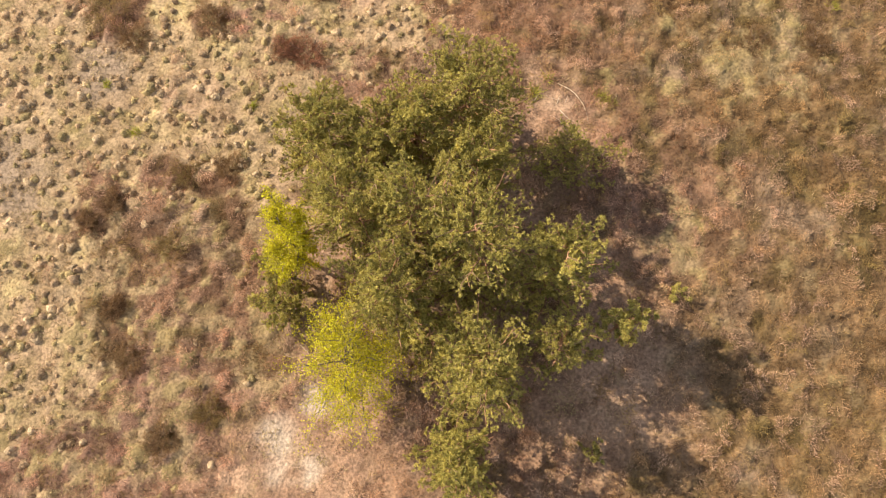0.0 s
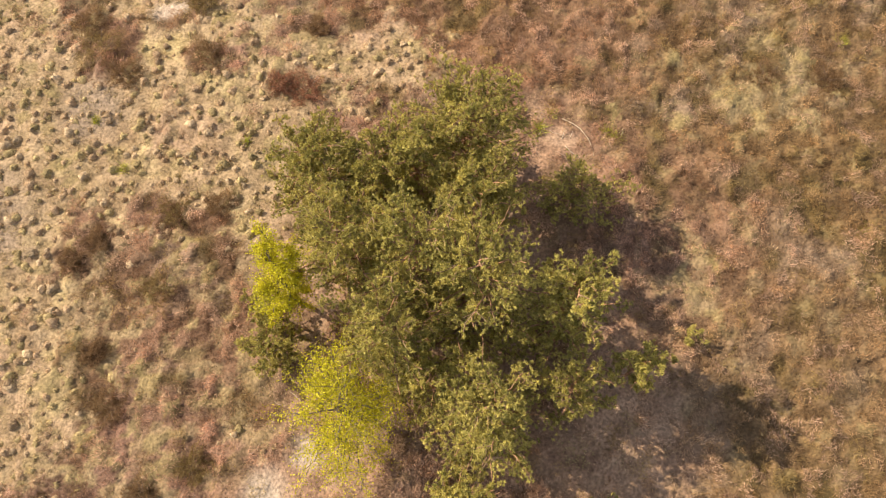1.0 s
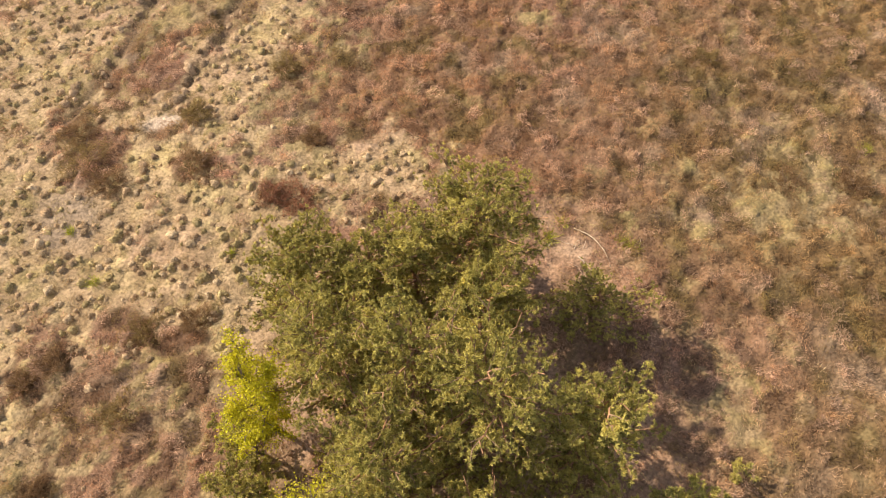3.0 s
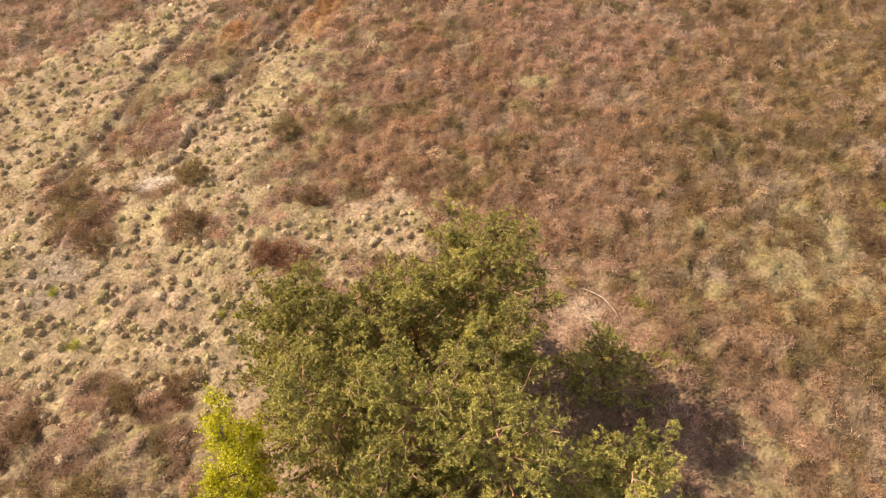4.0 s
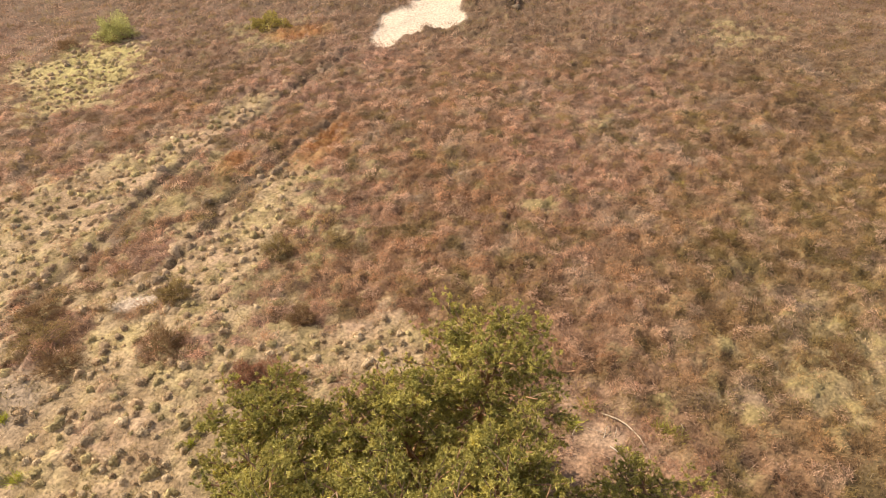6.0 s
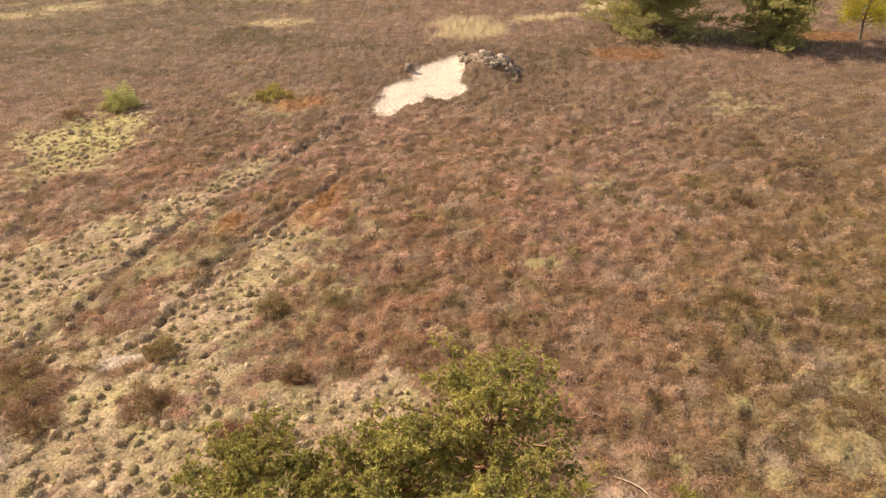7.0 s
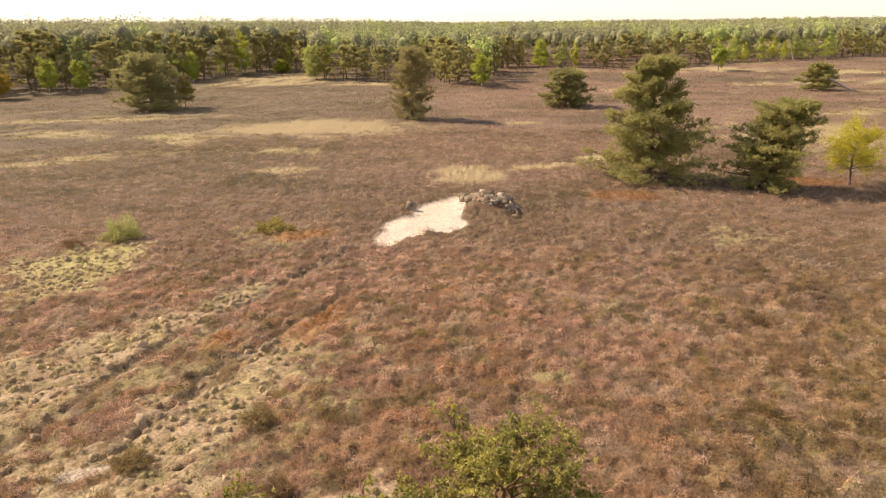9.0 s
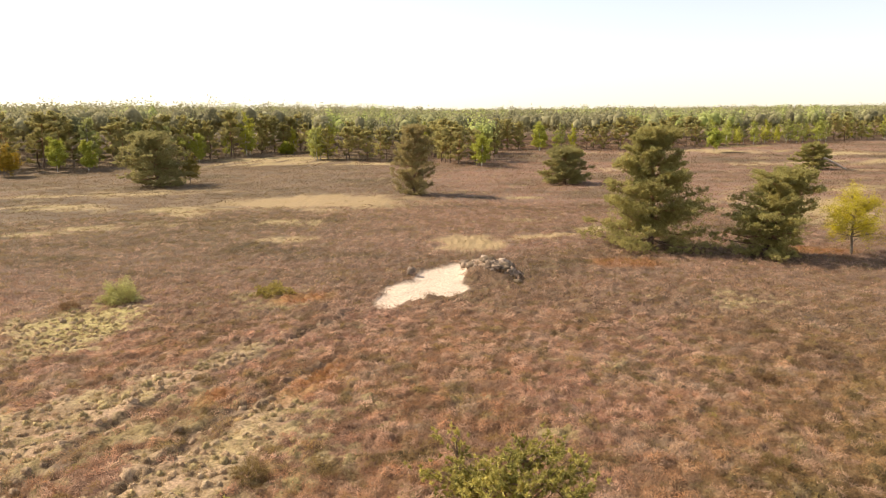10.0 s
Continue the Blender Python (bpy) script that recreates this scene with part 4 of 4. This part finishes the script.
# ---- things on the heath ----
def clod(name, label, category, x, y, sx, sy, sz, seed, tone, sink=0.25, group=""):
    """An irregular weathered lump with a broken surface."""
    bm = bmesh.new()
    bmesh.ops.create_icosphere(bm, subdivisions=2 if max(sx, sy) < 0.4 else 3, radius=1.0)
    off = Vector((seed * 3.1, seed * 1.7, seed * 0.9))
    for vert in bm.verts:
        p = vert.co.copy()
        k = 1 + 0.5 * noise.noise(p * 1.3 + off) + 0.5 * noise.noise(p * 3.1 + off) + 0.35 * noise.noise(p * 7 + off)
        vert.co = Vector((p.x * sx * k, p.y * sy * k, max(p.z, -0.6) * sz * k))
    v = np.array([w.co[:] for w in bm.verts])
    f = np.array([[w.index for w in face.verts] for face in bm.faces])
    bm.free()
    shade = rough_noise(v[:, 0] * 4 + seed, v[:, 1] * 4 + v[:, 2] * 3, 0.8, 33)
    ob = new(name, sheet(name, v, f, M_STONE, mix(np.array(tone) * 0.7, np.array(tone) * 1.25, shade), True))
    ob.location = (x, y, float(land(x, y)) + sz * (0.6 - sink))
    ob.rotation_euler = (0, 0, seed * 1.3)
    return tagged(ob, label, category, group)


clod("stump", "dark weathered tree stump beside the bare sand", "stump", -3.5, 48.6, 0.36, 0.33, 0.5, 4, (0.19, 0.14, 0.105))
r = np.random.default_rng(21)
for k in range(56):
    u = (k + r.random()) / 56
    x, y = 0.6 + 3.3 * u + r.normal() * 0.3, 50.8 - 3.6 * u + r.normal() * 0.9
    s = 0.14 + 0.42 * r.random() ** 1.8
    clod("turf_clod", "grey-brown lump of dug turf heaped beside the sand", "clod", x, y, s * r.uniform(0.9, 1.5), s, s * r.uniform(0.6, 0.9), 10 + k, ((0.34, 0.26, 0.20), (0.24, 0.175, 0.125), (0.17, 0.125, 0.085))[k % 3], group="dug turf by the sand")


def bush(name, label, x, y, rx, hi, seed, tone, leaf=False, blade=0.13, count=900):
    r2 = np.random.default_rng(seed)
    way = unit(r2.normal(size=(count, 3)) * np.array([1, 1, 0.8]) + np.array([0, 0, 0.35]))
    way[:, 2] = np.abs(way[:, 2])
    lump = 0.75 + 0.35 * np.sin(way[:, 0] * 5 + seed) * np.sin(way[:, 1] * 4 + way[:, 2] * 4)
    root = way * (r2.uniform(0.35, 1.0, (count, 1)) ** 0.6) * lump[:, None] * np.array([rx, rx, hi])
    tones = mix(np.array(tone) * 0.7, np.array(tone) * 1.3, r2.random(count))
    v, f, t = blades(root, unit(way * 0.6 + r2.normal(size=(count, 3)) * 0.5), blade * r2.uniform(0.6, 1.4, count), blade * (0.75 if leaf else 0.15), tones, leaf)
    ob = tagged(new(name), label, "shrub")
    ob.location = (x, y, float(land(x, y)))
    part("foliage", sheet("foliage", v, f, M_LEAF if leaf else M_TWIG, t), ob)
    for k in range(7):
        a = r2.uniform(0, 6.28)
        p = curve_points((0, 0, -0.03), (math.cos(a) * rx * 0.6, math.sin(a) * rx * 0.6, hi * r2.uniform(0.5, 0.8)), 0, 5, seed + k, 0.02)
        tv, tf = tube(p, np.linspace(0.018, 0.006, 5), 5)
        part("stem", sheet("stem", tv, tf, M_BARK, np.tile((0.2, 0.14, 0.1), (len(tv), 1)), True), ob)
    return ob


bush("shrub", "rounded pale green shrub on yellowish grass", -21.6, 42.2, 1.35, 1.75, 3, (0.48, 0.45, 0.17), True, 0.085, 6500)
bush("shrub", "small olive shrub on rusty ground", -12.3, 43.8, 1.5, 0.9, 4, (0.34, 0.27, 0.07), True, 0.1, 2600)
bush("shrub", "small dark green shrub on rusty ground", -10.9, 43.2, 0.6, 0.5, 5, (0.28, 0.20, 0.05), True, 0.12, 500)
for k, (x, y, rx, hi) in enumerate([(-6.8, 20.6, 0.85, 0.75), (-5.2, 16.9, 0.7, 0.6), (-9.5, 15.5, 1.0, 0.75), (-13.7, 15.6, 1.3, 0.85), (-12.6, 14.6, 0.9, 0.7), (-14.4, 17.0, 0.9, 0.7), (-10.0, 18.0, 0.8, 0.6),
                                    (-12.4, 7.7, 0.65, 0.6), (-13.2, 7.0, 0.6, 0.5), (-9.9, 8.9, 0.8, 0.6), (-8.3, 9.2, 0.8, 0.6), (-11.9, 3.7, 0.6, 0.5), (-10.0, 6.1, 0.9, 0.6), (12.2, 14.9, 1.0, 0.7),
                                    (14.6, 14.9, 0.9, 0.7), (10.3, 21.1, 0.7, 0.6), (13.2, 28.9, 0.7, 0.6), (-24.0, 40.6, 0.8, 0.7), (-8.0, 0.2, 0.8, 0.5), (-9.5, -0.8, 0.9, 0.6), (-11.0, 2.0, 0.9, 0.5)]):
    bush("heather_bush", "tall brown heather bush standing above the grass", x, y, rx, hi, 30 + k, (0.25, 0.155, 0.08) if k % 3 else (0.27, 0.19, 0.08), False, 0.13, 2400)

for x, y, rx, hi, k in ((2.0, 48.2, 0.7, 0.5, 61), (3.0, 47.6, 0.6, 0.4, 62)):
    bush("heather_bush", "dark heather growing on the heap of dug turf", x, y, rx, hi, k, (0.24, 0.17, 0.10), False, 0.13, 1500)
for x, y, rx, hi, k in ((-5.5, 14.1, 1.0, 0.7, 63), (-6.5, 14.3, 0.7, 0.55, 64)):
    bush("heather_bush", "reddish-brown heather bush behind the pines", x, y, rx, hi, k, (0.33, 0.165, 0.10), False, 0.13, 2600)

# fallen branches
def branch(label, a, b, bow, rad, seed, tone=(0.55, 0.46, 0.36)):
    a, b = np.array((*a, 0.0)), np.array((*b, 0.0))
    p = curve_points(a, b, 0, 9, seed, 0.02)
    side = unit(np.array([-(b - a)[1], (b - a)[0], 0.0]))
    t = np.linspace(0, 1, 9)
    p = p + side * (bow * np.sin(np.pi * t))[:, None]
    p[:, 2] = land(p[:, 0], p[:, 1]) + rad * 1.2 + 0.12 * np.sin(np.pi * t)
    mid = p.mean(0)
    v, f = tube(p - mid, np.linspace(rad, rad * 0.4, 9), 6)
    ob = tagged(new("fallen_branch", sheet("fallen_branch", v, f, M_BARK, np.tile(tone, (len(v), 1)), True)), label, "branch", "fallen branches")
    ob.location = mid
    return ob


branch("pale bowed fallen branch on the heath beside the pines", (4.3, 13.0), (5.45, 11.3), 0.28, 0.026, 1, (0.46, 0.37, 0.27))
branch("thin pale fallen branch on the heath beside the pines", (4.4, 11.9), (4.9, 11.4), -0.1, 0.02, 2)
r = np.random.default_rng(9)
for k in range(34):
    x, y = (r.uniform(-6.6, -3.6), r.uniform(-2.5, 7.0)) if k < 24 else (r.uniform(3.0, 6.5), r.uniform(9.5, 12.5))
    a, ln = r.uniform(0, math.pi), r.uniform(0.3, 0.9)
    branch("thin bleached stick lying on needle litter", (x, y), (x + math.cos(a) * ln, y + math.sin(a) * ln), r.uniform(-0.08, 0.08), r.uniform(0.008, 0.016), 50 + k, (0.42, 0.30, 0.22) if k % 2 else (0.52, 0.42, 0.33))


def grass_tuft(label, x, y, size, seed, tone):
    r2 = np.random.default_rng(seed)
    n = 150
    off = r2.normal(size=(n, 2)) * 0.4
    way = unit(np.concatenate([off * 0.9 + r2.normal(size=(n, 2)) * 0.3, r2.uniform(0.4, 1.0, (n, 1))], 1))
    v, f, t = blades(np.concatenate([off * size * 0.6, np.full((n, 1), -0.01)], 1), way, size * r2.uniform(0.5, 1.1, n), 0.016, np.array(tone) * r2.uniform(0.7, 1.3, (n, 1)))
    ob = tagged(new("grass_tuft", sheet("grass_tuft", v, f, M_GRASS, t)), label, "grass", "fresh grass tufts")
    ob.location = (x, y, float(land(x, y)) + 0.05)


for k, (x, y, size) in enumerate([(-12.0, 10.6, 0.32), (15.4, 16.6, 0.34), (14.9, 8.6, 0.36), (5.9, 12.4, 0.42), (6.3, 12.2, 0.36), (-12.9, 21.0, 0.3), (9.5, 25.0, 0.34), (-7.6, 11.8, 0.26), (-13.4, 12.6, 0.24), (3.4, 12.6, 0.4), (3.9, 13.2, 0.36)]):
    grass_tuft("tuft of fresh yellow-green grass among dry heather", x, y, size, 700 + k, (0.42, 0.42, 0.06))
